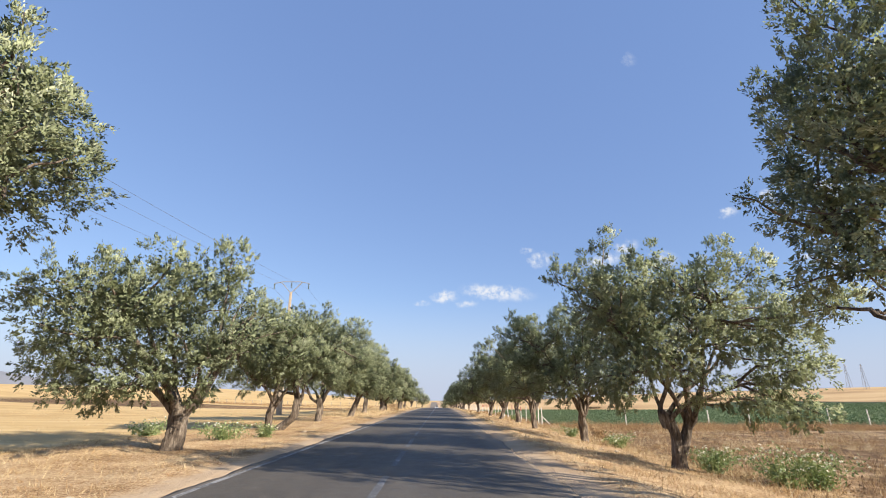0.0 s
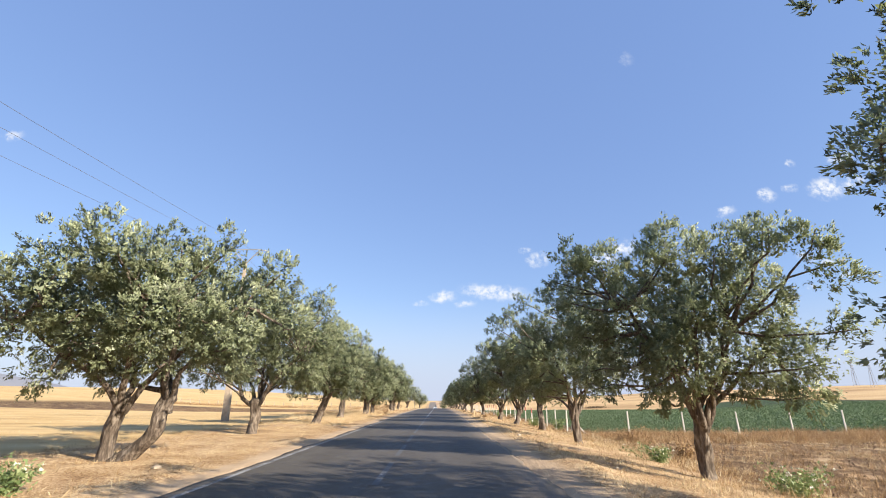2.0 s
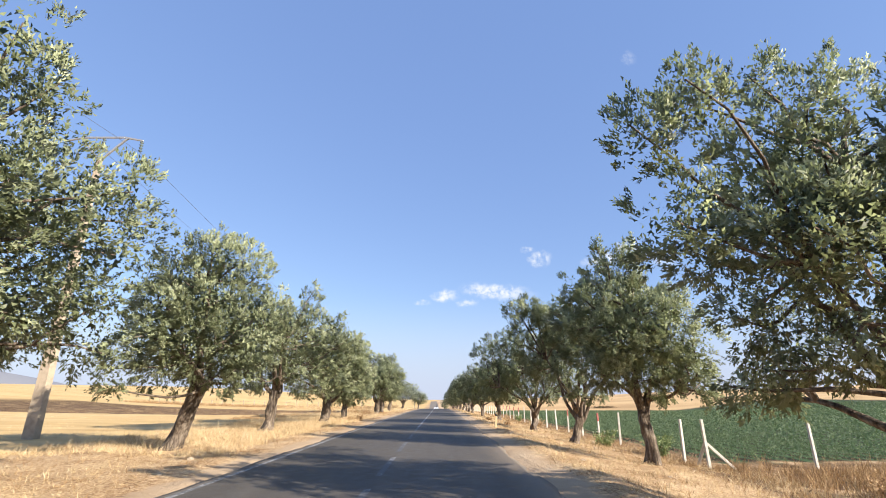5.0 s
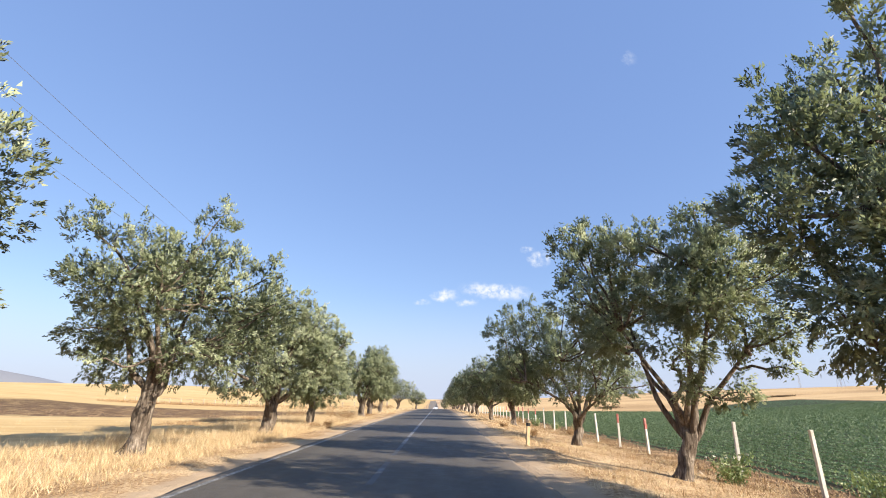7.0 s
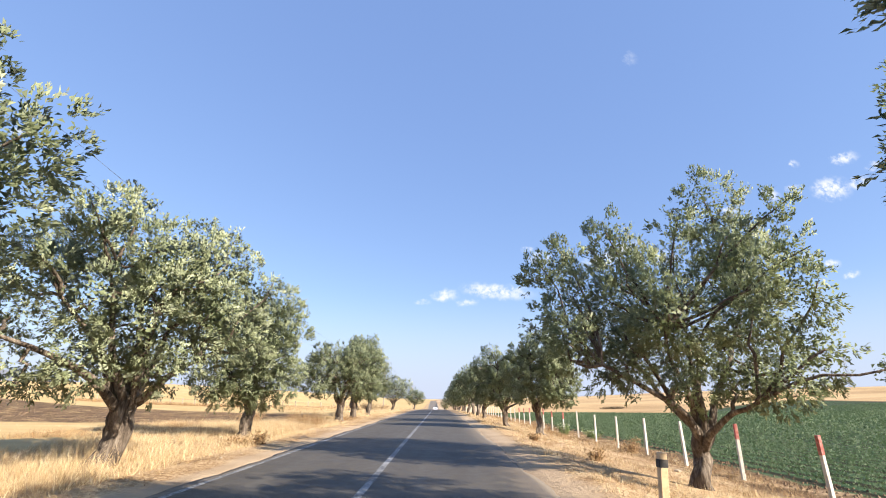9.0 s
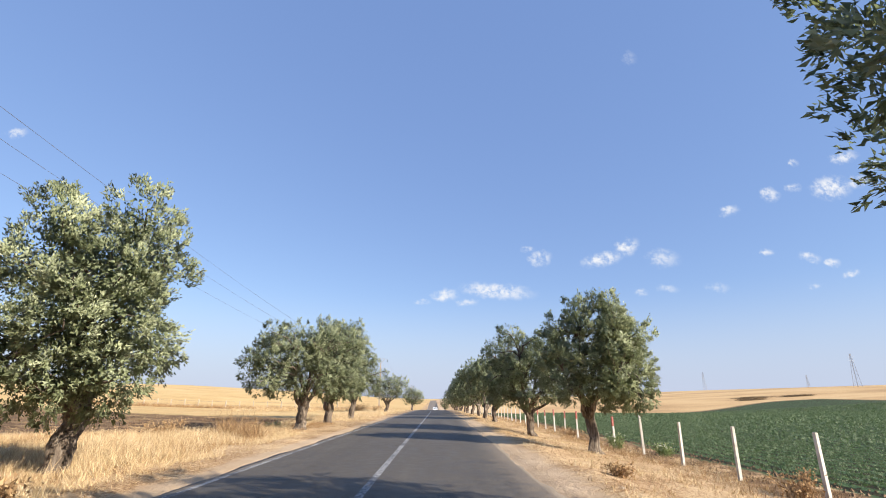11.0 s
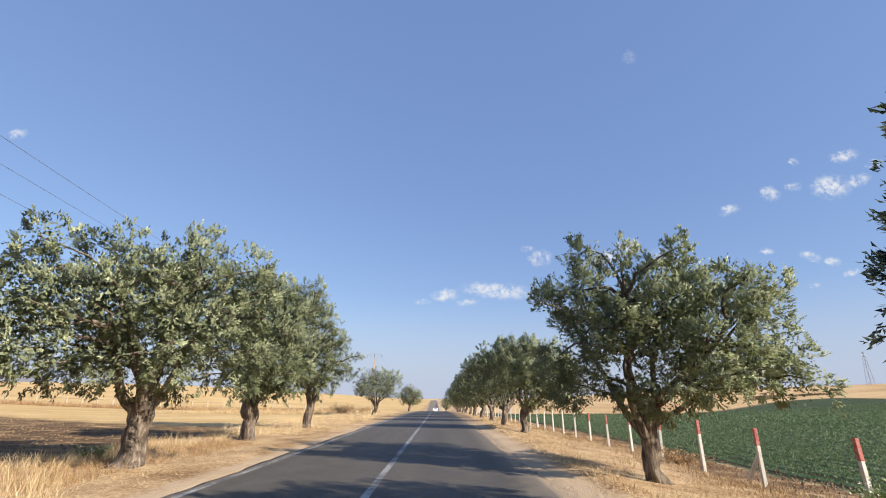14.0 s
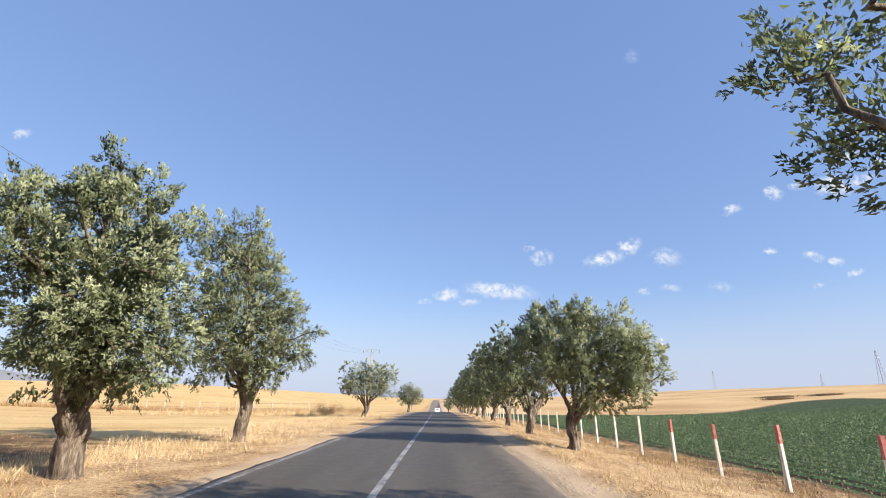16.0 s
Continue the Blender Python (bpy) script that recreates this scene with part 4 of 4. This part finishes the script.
def fence_post(fence, x, y, tall, painted, brace="", material=WHITE, thick=0.092):
    z = float(land_z(x, y)) - 0.08
    p = part("post", box_bm(thick, thick, tall + 0.08, 0, 0.86), material, fence)
    p.matrix_basis = Matrix.Translation((x, y, z)) @ Euler((radians(prng.uniform(-1.5, 1.5)), radians(prng.uniform(-1.3, 1.3)), prng.uniform(-0.2, 0.2))).to_matrix().to_4x4()
    if painted:
        cap = part("painted_top", box_bm(thick, thick, 0.42, tall - 0.335, 0.93), RED, p, "faded red painted post top")
    for way in brace:
        dx, dy = {"n": (0, 1), "s": (0, -1), "e": (1, 0), "w": (-1, 0)}[way]
        bar("brace", (dx * 0.85, dy * 0.85, 0.02 + float(land_z(x + dx * 0.85, y + dy * 0.85)) - float(land_z(x, y))), (dx * 0.05, dy * 0.05, 0.82), 0.085, material, p)


east = thing("fence", 0, 0, 0, "row of whitewashed concrete fence posts beside the crop field", "fence")
for k in range(-3, 46):
    y = 54.37 + 3.05 * k if k < 10 else 81.82 + 2.78 * (k - 9)
    x = float(np.interp(y, [44, 57, 82, 120, 200], [8.9, 8.78, 8.2, 7.8, 6.6]))
    red = (52 < y < 61) or 77 < y < 97.5
    fence_post(east, x, y, prng.uniform(1.38, 1.5), red, "n" if k == 9 else ("sn" if k in (19, 33) else ""))
corner = thing("fence", 0, 0, 0, "whitewashed concrete posts closing the crop field", "fence")
fence_post(corner, 8.9, 43.6, 1.5, False, "en")
for k in range(1, 9):
    fence_post(corner, 8.9 + 3.8 * k, 43.8 + 0.2 * k, prng.uniform(1.35, 1.5), False)
west = thing("fence", 0, 0, 0, "pale wooden stakes with wire across the straw field", "fence")
for k in range(22):
    fence_post(west, -17.0 - 2.75 * k, 150.0 + 0.15 * k, prng.uniform(1.35, 1.6), False, "w" if k in (1, 16, 20) else ("e" if k == 3 else ""), OLDWOOD, 0.2)
for h in (0.55, 1.25):
    pts = [(-17.0 - 2.75 * k, 150.0 + 0.15 * k, float(land_z(-17.0 - 2.75 * k, 150.0 + 0.15 * k)) + h) for k in range(22)]
    v, f = tube(pts, [0.012] * 22, 5, np.random.default_rng(1))
    mesh_object("wire", v, f, WIRE, west, uniform=4)

# marker stake on the verge
mx, my = 2.95, 52.5
stake = thing("marker_post", mx, my, float(land_z(mx, my)) - 0.05, "weathered tan marker post with a dark band", "marker post")
part("post", box_bm(0.11, 0.085, 0.80, 0, 0.95, 0.012), STAKE, stake)
part("band", box_bm(0.116, 0.091, 0.10, 0.62, 0.99, 0.006), BLACK, stake, "black band")
stake.rotation_euler = (0, radians(4), 0.1)


# ---- power line ----
POLES = [(-15.5, -92.0), (-14.9, 45.5), (-15.5, 180.0), (-15.6, 315.0)]
PH = 12.35


def power_pole(x, y):
    z = float(land_z(x, y)) - 0.2
    pole = thing("power_pole", x, y, z, "tapered concrete power pole with a steel V crossarm", "power pole", "poles of the power line")
    part("shaft", box_bm(0.46, 0.34, PH - 0.6, 0, 0.45, 0.02), CONCRETE, pole)
    top = PH - 0.75
    bar("strut", (0, 0, top), (1.05, 0, top + 1.15), 0.08, STEEL, pole)
    bar("strut", (0, 0, top), (-1.05, 0, top + 1.15), 0.08, STEEL, pole)
    bar("crossarm", (-1.75, 0, top + 1.0), (-0.9, 0, top + 1.17), 0.07, STEEL, pole)
    bar("crossarm", (-0.9, 0, top + 1.17), (0.9, 0, top + 1.17), 0.07, STEEL, pole)
    bar("crossarm", (0.9, 0, top + 1.17), (1.75, 0, top + 1.0), 0.07, STEEL, pole)
    for dx, dz in ((-1.7, 1.0), (0.0, 1.15), (1.7, 1.0)):
        rings = np.array([(dx, 0, top + dz - 0.04 - 0.045 * i) for i in range(13)])
        v, f = tube(rings, [0.02 if i % 3 == 0 else (0.085 if i % 3 == 1 else 0.06) for i in range(13)], 10, np.random.default_rng(2))
        mesh_object("insulator", v, f, GLASSY, pole, uniform=4)
    return z + top


tops = [power_pole(x, y) for x, y in POLES]
for dx, dz in ((-1.7, 0.42), (0.0, 0.57), (1.7, 0.42)):
    for a in range(3):
        t = np.linspace(0, 1, 40)
        (xa, ya), (xb, yb) = POLES[a], POLES[a + 1]
        pts = np.stack([xa + (xb - xa) * t + dx, ya + (yb - ya) * t, (tops[a] * (1 - t) + tops[a + 1] * t) + dz - 3.2 * 4 * t * (1 - t)], -1)
        v, f = tube(pts, [0.0075] * 40, 5, np.random.default_rng(3))
        tagged(mesh_object("power_line", v, f, WIRE, uniform=4), "thin dark overhead power wire", "wire", "wires of the power line")


# ---- far lattice masts ----
def lattice_mast(x, y, h):
    z = float(land_z(x, y)) - 0.5
    mast = thing("lattice_mast", x, y, z, "grey steel lattice mast on the far hill", "mast", "masts on the far hill")
    legs = [(sx, sy) for sx in (-1, 1) for sy in (-1, 1)]
    w0, w1 = h * 0.075, h * 0.012
    for sx, sy in legs:
        bar("leg", (sx * w0, sy * w0, 0), (sx * w1, sy * w1, h), 0.2, STEEL, mast)
    bm = bmesh.new()
    for i in range(9):
        za, zb = h * i / 9, h * (i + 1) / 9
        wa, wb = w0 + (w1 - w0) * i / 9, w0 + (w1 - w0) * (i + 1) / 9
        for (ax, ay), (bx, by) in (((-1, -1), (1, -1)), ((1, -1), (1, 1)), ((1, 1), (-1, 1)), ((-1, 1), (-1, -1))):
            a, b = Vector((ax * wa, ay * wa, za)), Vector((bx * wb, by * wb, zb))
            d = (b - a).normalized()
            s = d.cross(Vector((0, 0, 1))).normalized() * 0.06
            u = d.cross(s).normalized() * 0.06
            q = [bm.verts.new(e + k) for e in (a, b) for k in (s, u, -s, -u)]
            for i0 in range(4):
                j0 = (i0 + 1) % 4
                bm.faces.new((q[i0], q[j0], q[4 + j0], q[4 + i0]))
    part("lattice", bm, STEEL, mast)
    for f in (0.80, 0.90):
        bar("crossarm", (-h * 0.09, 0, h * f), (h * 0.09, 0, h * f), 0.2, STEEL, mast)


for x, y, h in ((398, 518, 31), (420, 498, 24), (400, 456, 23), (500, 976, 36), (640, 900, 28)):
    lattice_mast(x, y, h)


# ---- the car ahead on the far slope ----
def car(x, y):
    z = float(road_z(y)) + 0.02
    c = thing("car", x, y, z, "small white car far ahead on the road", "car")
    prof = [(-2.05, 0.32), (-2.1, 0.75), (-2.0, 0.98), (-1.75, 1.02), (-1.2, 1.46), (0.35, 1.47), (1.05, 1.0), (1.9, 0.86), (2.1, 0.6), (2.1, 0.32)]
    bm = bmesh.new()
    sides = []
    for s in (-1, 1):
        sides.append([bm.verts.new((s * (0.84 if zz < 1.1 else 0.66), yy, zz)) for yy, zz in prof])
    n = len(prof)
    for i in range(n):
        j = (i + 1) % n
        bm.faces.new((sides[0][i], sides[0][j], sides[1][j], sides[1][i]))
    bm.faces.new(sides[0][::-1]), bm.faces.new(sides[1])
    bmesh.ops.bevel(bm, geom=list(bm.edges), offset=0.04, segments=2, affect="EDGES")
    part("body", bm, CARPAINT, c)
    w = part("rear_window", box_bm(1.15, 0.02, 0.42, 0, 0.9, 0.0), GLASSY, c, "dark rear window")
    w.matrix_basis = Matrix.Translation((0, -1.72, 1.06)) @ Euler((radians(-51), 0, 0)).to_matrix().to_4x4()
    for s in (-1, 1):
        lamp = part("tail_lamp", box_bm(0.22, 0.05, 0.16, 0, 1.0, 0.01), RED, c, "red tail lamp")
        lamp.location = (s * 0.62, -2.08, 0.74)
        for yy in (-1.3, 1.3):
            rim = np.array([(s * 0.66, 0, 0), (s * 0.68, 0, 0), (s * 0.86, 0, 0), (s * 0.88, 0, 0)])
            v, f = tube(rim, [0.05, 0.31, 0.31, 0.05], 16, np.random.default_rng(4))
            mesh_object("wheel", v, f, BLACK, c, uniform=4).location = (0, yy, 0.31)


CARPAINT = mat_plain("white_car_paint", (0.75, 0.76, 0.78), 0.25, amount=0.1)
car(-1.9, 228)


# ---- crop rows ----
def clumps(name, xy, leaves_each, spread, tall, length, width, material, seed, flat_up=0.6):
    """Plants as rosettes of leaves at the given places."""
    rng = np.random.default_rng(seed)
    n = len(xy)
    z = land_z(xy[:, 0], xy[:, 1])
    d = unit(np.concatenate([rng.normal(size=(n * leaves_each, 2)), np.abs(rng.normal(0, flat_up, (n * leaves_each, 1)))], 1))
    c = np.repeat(np.column_stack([xy, z]), leaves_each, 0)
    c[:, :2] += rng.normal(0, spread, (n * leaves_each, 2))
    c[:, 2] += rng.uniform(0.0, tall, n * leaves_each)
    ln = rng.uniform(0.7, 1.3, n * leaves_each) * length
    pts = leaves(c, d, ln, ln * width * rng.uniform(0.8, 1.2, len(ln)), rng)
    return mesh_object(name, pts, np.arange(len(pts)).reshape(-1, 3), material, None, False, uniform=3)


crng = np.random.default_rng(21)


def row_field(x0, x1, dx, y0, y1, dy):
    gx, gy = np.meshgrid(np.arange(x0, x1, dx), np.arange(y0, y1, dy), indexing="ij")
    q = np.stack([gx, gy], -1).reshape(-1, 2)
    return q + crng.normal(0, (dx * 0.05, dy * 0.35), q.shape)


CROP_ROWS = [(11.3, 19, 0.9, 150, 0.22, 25, 0.10, 0.078), (19.4, 33.5, 0.9, 175, 0.34, 10, 0.10, 0.13), (33.8, 96, 0.9, 250, 0.7, 7, 0.12, 0.22), (96.8, 226, 1.8, 300, 1.6, 6, 0.36, 0.46)]
for k, (x0, x1, dx, y1, dy, each, spread, long) in enumerate(CROP_ROWS):
    tagged(clumps("crop", row_field(x0, x1, dx, 46.2, y1, dy), each, spread, 0.27, long, 0.5, CROP, 31 + k, 0.8), "low leafy green crop in close rows", "crop", kind="stuff")


# ---- dry grass ----
def grass(name, places, blades, tall, lean, material, seed, label, width=0.012, kind_of="grass"):
    rng = np.random.default_rng(seed)
    n = len(places) * blades
    z = land_z(places[:, 0], places[:, 1])
    scale = np.repeat(rng.uniform(0.45, 1.25, len(places)), blades)
    b = np.repeat(np.column_stack([places, z - 0.02]), blades, 0)
    b[:, :2] += rng.normal(0, 0.09, (n, 2))
    d = unit(np.column_stack([rng.normal(0, lean, (n, 2)), np.ones(n)]))
    h = tall * scale * rng.uniform(0.6, 1.25, n)
    side = unit(np.column_stack([rng.normal(size=(n, 2)), np.zeros(n)])) * (width * rng.uniform(0.7, 1.6, n))[:, None]
    bend = np.column_stack([rng.normal(0, 0.18, (n, 2)), np.zeros(n)]) * h[:, None]
    tip = b + d * h[:, None] + bend
    pts = np.stack([b - side * 0.5, b + side * 0.5, tip], 1).reshape(-1, 3)
    f = np.arange(len(pts)).reshape(-1, 3)
    return tagged(mesh_object(name, pts, f, material, None, False, uniform=3), label, kind_of, kind="stuff")


def off_soil(q):
    """Leaves the tilled strip of the west field bare."""
    tilled = (q[:, 0] < -9.6) & (q[:, 1] > 76) & (q[:, 1] + 0.6 * q[:, 0] < 88)
    return q[~tilled]


def scatter(n, x0, x1, y0, y1, seed, density, power=1.0):
    """Places strewn over a strip, thinned by a cloudy density and towards the far end."""
    rng = np.random.default_rng(seed)
    q = np.column_stack([rng.uniform(x0, x1, n), y0 + (y1 - y0) * rng.uniform(0, 1, n) ** power])
    keep = np.array([noise.noise(Vector((a * 0.5, b * 0.35, seed))) * 0.5 + 0.5 for a, b in q]) + rng.uniform(-0.25, 0.25, n) > 1 - density
    return off_soil(q[keep])


grass("dry_grass", scatter(24000, -11.5, -5.0, 0.5, 125, 3, 0.50, 1.15), 8, 0.14, 1.4, STRAW, 41, "flattened straw-coloured grass on the verge", 0.010)
grass("dry_grass", scatter(19000, -11.5, -4.9, 0.5, 120, 23, 0.50, 1.1), 8, 0.12, 1.8, BRUSH, 48, "brown litter of dry grass on the verge", 0.012)
grass("dry_grass", scatter(11000, -11.5, -5.6, 40, 77, 33, 0.54), 10, 0.25, 0.7, STRAW, 49, "straw-coloured dry grass on the verge", 0.009)
grass("dry_grass", scatter(6500, -11.5, -6.2, 44, 78, 13, 0.46), 9, 0.42, 0.45, STRAW, 46, "tall straw-coloured dry grass on the verge", 0.008)
grass("dry_grass", scatter(6000, -11.5, -5.6, 90, 150, 53, 0.50), 9, 0.32, 0.5, STRAW, 51, "straw-coloured dry grass on the verge", 0.010)
grass("dry_grass", scatter(7000, -16, -7.6, 69, 94, 63, 0.54), 9, 0.34, 0.5, STRAW, 52, "shaggy straw-coloured grass beside the field", 0.010)
grass("dry_grass", scatter(6000, -16, -6.3, 64, 86, 73, 0.52), 9, 0.27, 0.7, BRUSH, 53, "shaggy brown grass beside the field", 0.010)
grass("dry_grass", scatter(26000, 2.8, 9.6, 0.5, 150, 4, 0.52, 1.1), 8, 0.17, 1.0, STRAW, 42, "straw-coloured dry grass on the verge", 0.010)
grass("dry_grass", scatter(15000, 2.9, 9.6, 0.5, 115, 24, 0.44, 1.0), 8, 0.15, 1.1, BRUSH, 50, "brown dry stalks on the verge", 0.010)
grass("dry_grass", scatter(9000, 6.8, 30, 4, 44, 5, 0.44), 9, 0.30, 0.7, STRAW, 43, "pale dry weeds on bare soil", 0.011)
grass("dry_grass", scatter(9000, 6.9, 26, 4, 44, 15, 0.46), 8, 0.34, 0.6, BRUSH, 47, "brown dry weeds on bare soil", 0.011)
grass("dry_grass", scatter(15000, -45, -11, 2, 150, 6, 0.48), 6, 0.12, 0.6, STRAW, 44, "short straw stubble in the field", 0.012)
grass("dry_grass", scatter(6500, 6.4, 9.9, 40, 150, 7, 0.45), 8, 0.26, 0.7, BRUSH, 45, "brown dry weeds along the fence", 0.010)


grass("dry_grass", scatter(3400, 9.5, 36, 36.5, 43.6, 83, 0.62), 9, 0.52, 0.45, BRUSH, 54, "brown dry brush along the edge of the crop", 0.014)
grass("dry_grass", scatter(2600, -78, -12, 147.5, 152.5, 93, 0.66), 8, 0.75, 0.4, BRUSH, 55, "tall brown grass along the far fence", 0.035)
grass("dry_grass", scatter(1500, -34, -9, 128, 150, 94, 0.55), 8, 0.6, 0.5, STRAW, 56, "tall straw-coloured grass beside the far fence", 0.03)


bush = np.random.default_rng(61)
for cx, cy in ((-7.7, 74.9), (-8.5, 75.6), (-7.0, 74.3)):
    grass("dry_bush", np.column_stack([bush.normal(cx, 0.3, 24), bush.normal(cy, 0.3, 24)]), 16, 0.95, 0.55, BRUSH, int(cy * 10), "spiky dry brown thistle bush on the verge", 0.012, "bush")


def clods(n, x0, x1, y0, y1, seed, label):
    """Loose lumps of turned soil."""
    rng = np.random.default_rng(seed)
    q = np.column_stack([rng.uniform(x0, x1, n), y0 + (y1 - y0) * rng.uniform(0, 1, n) ** 1.3])
    if x0 < 0:
        q = q[q[:, 1] + 0.6 * q[:, 0] < 88]
    r = rng.uniform(0.02, 0.065, len(q))
    c = np.column_stack([q, land_z(q[:, 0], q[:, 1]) + r * 0.2])
    corner = np.array([(1, 0, -0.3), (-0.5, 0.87, -0.3), (-0.5, -0.87, -0.3), (0.1, 0.1, 0.75)])
    v = c[:, None] + corner[None] * r[:, None, None] * rng.uniform(0.6, 1.4, (len(q), 4, 3))
    f = (np.arange(len(q))[:, None, None] * 4 + np.array([(0, 1, 3), (1, 2, 3), (2, 0, 3)])[None]).reshape(-1, 3)
    tagged(mesh_object("soil_clods", v.reshape(-1, 3), f, SOIL, None, False, uniform=3), label, "soil", kind="stuff")


clods(7000, -45, -9.6, 76.5, 112, 71, "dark brown clods of turned soil")
clods(6000, 8.0, 26, 5, 43, 72, "brown clods of turned soil between dry weeds")
clods(3000, 8.9, 11.2, 46, 120, 73, "dark brown clods between fence and crop")


# ---- weeds, shrubs and stones on the verges ----
def weed(x, y, wide, tall, seed, flowers, label, material=WEED, count=900, leaf=0.09):
    """A leafy weed: stems, leaves and, where it blooms, pale flower heads."""
    rng = np.random.default_rng(seed)
    z = float(land_z(x, y)) - 0.03
    w = thing("weed", x, y, z, label, "weed")
    V, Fc, nv = [], [], 0
    tips = []
    for k in range(12):
        tip = np.array([rng.normal(0, wide * 0.33), rng.normal(0, wide * 0.33), tall * rng.uniform(0.55, 1.0)])
        v, f = tube(curve_path(tip * [0.15, 0.15, 0], tip, 5, 0.03, rng), np.linspace(0.012, 0.004, 5), 4, rng)
        V.append(v), Fc.append(f + nv)
        nv += len(v)
        tips.append(tip)
    tagged(mesh_object("stalk_tuft", np.concatenate(V), np.concatenate(Fc), material, w, uniform=4), "thin weed stalks", kind="stuff")
    k = rng.integers(0, 12, count)
    u = rng.uniform(0.15, 1.0, count)
    base = np.array(tips)[k] * u[:, None] + rng.normal(0, 0.05 + 0.05 * wide, (count, 3)) * [1, 1, 0.6]
    base[:, 2] = np.maximum(base[:, 2], 0.02)
    d = unit(rng.normal(size=(count, 3)) + [0, 0, 0.4])
    ln = rng.uniform(0.6, 1.3, count) * leaf
    pts = leaves(base, d, ln, ln * 0.45, rng)
    mesh_object("foliage", pts, np.arange(len(pts)).reshape(-1, 3), material, w, False, uniform=3)
    if flowers:
        nf = flowers
        c = np.array(tips)[rng.integers(0, 12, nf)] + rng.normal(0, wide * 0.17, (nf, 3)) * [1, 1, 0.25]
        c = np.repeat(c, 7, 0)
        d = unit(np.column_stack([rng.normal(size=(nf * 7, 2)), rng.uniform(0.0, 0.5, nf * 7)]))
        pts = leaves(c, d, np.full(nf * 7, 0.042), np.full(nf * 7, 0.034), rng)
        tagged(mesh_object("flowers", pts, np.arange(len(pts)).reshape(-1, 3), FLOWER, w, False, uniform=3), "pale flower heads", kind="stuff")


for k, (x, y, wide, tall, fl) in enumerate([(8.5, 12.6, 1.6, 0.95, 60), (9.5, 12.9, 1.5, 0.9, 50), (7.6, 14.2, 0.8, 0.75, 20), (8.9, 16.5, 1.0, 0.6, 20), (6.9, 26.5, 0.9, 0.55, 14), (7.6, 21.5, 1.2, 0.6, 22), (-7.4, 17.4, 1.3, 0.6, 24), (-6.6, 18.6, 0.9, 0.5, 10),
                                            (-11.0, 19.0, 1.6, 0.5, 26), (8.6, 46.5, 1.0, 0.9, 0), (7.4, 49.2, 1.1, 0.75, 10), (8.2, 78.2, 0.9, 0.7, 10), (9.3, 76.0, 0.9, 0.6, 14), (-8.6, 81.6, 0.5, 0.3, 8)]):
    weed(x, y, wide, tall, 200 + k, fl, "leafy green weed with pale flower heads in dry grass" if fl else "leafy green shrub by the fence", count=int(850 * max(0.7, wide)))
for k, (x, y, wide, tall) in enumerate([(-11.0, 76.0, 1.8, 0.6), (8.1, 86.0, 1.0, 0.55), (4.6, 60.5, 0.6, 0.3), (3.9, 66.0, 0.5, 0.3), (-5.6, 62.2, 0.5, 0.45), (-5.9, 61.6, 0.7, 0.25), (9.4, 30.0, 2.0, 0.6), (10.5, 38.0, 2.4, 0.7),
                                        (7.9, 66.4, 0.9, 0.6), (-12.0, 128.0, 3.5, 1.3), (-14.0, 141.0, 3.0, 1.1), (-10.5, 136.0, 2.5, 0.9)]):
    weed(x, y, wide, tall, 240 + k, 0, "dry brown weed clump on the verge", BRUSH, int(800 * max(0.6, wide)), 0.08)

srng = random.Random(9)
for k in range(46):
    left = k % 2
    x = srng.uniform(-9.5, -5.0) if left else srng.uniform(2.6, 8.5)
    y, r = srng.uniform(2, 100), srng.uniform(0.035, 0.10)
    bm = bmesh.new()
    bmesh.ops.create_icosphere(bm, subdivisions=2, radius=r)
    for v in bm.verts:
        v.co *= 1 + 0.5 * noise.noise(v.co * (1.4 / r) + Vector((k, 0, 0)))
        v.co.z *= 0.6
    st = part("stone", bm, STONE, None)
    st.location = (x, y, float(land_z(x, y)) + r * 0.15)
    tagged(st, "small pale stone lying on the verge", "stone", "stones on the verge")


# dark bushes on the far slope
for k, (x, y, wide, tall) in enumerate([(214, 393, 14, 0.9), (232, 420, 20, 0.9), (262, 415, 18, 0.9), (112, 366, 10, 1.0)]):
    rng = np.random.default_rng(300 + k)
    n = 2600
    q = rng.normal(0, 1, (n, 2)) * [wide * 0.3, 1.2]
    c = np.column_stack([q, rng.uniform(0, tall, n)])
    c[:, 2] += land_z(x + q[:, 0], y + q[:, 1]) - float(land_z(x, y))
    ln = rng.uniform(0.4, 0.8, n)
    pts = leaves(c, unit(rng.normal(size=(n, 3))), ln, ln * 0.6, rng)
    b = mesh_object("bush", pts, np.arange(len(pts)).reshape(-1, 3), BRUSH_DARK, None, False, uniform=3)
    b.location = (x, y, float(land_z(x, y)))
    tagged(b, "low dark bushes on the far straw hillside", "bush", "bushes on the far slope")
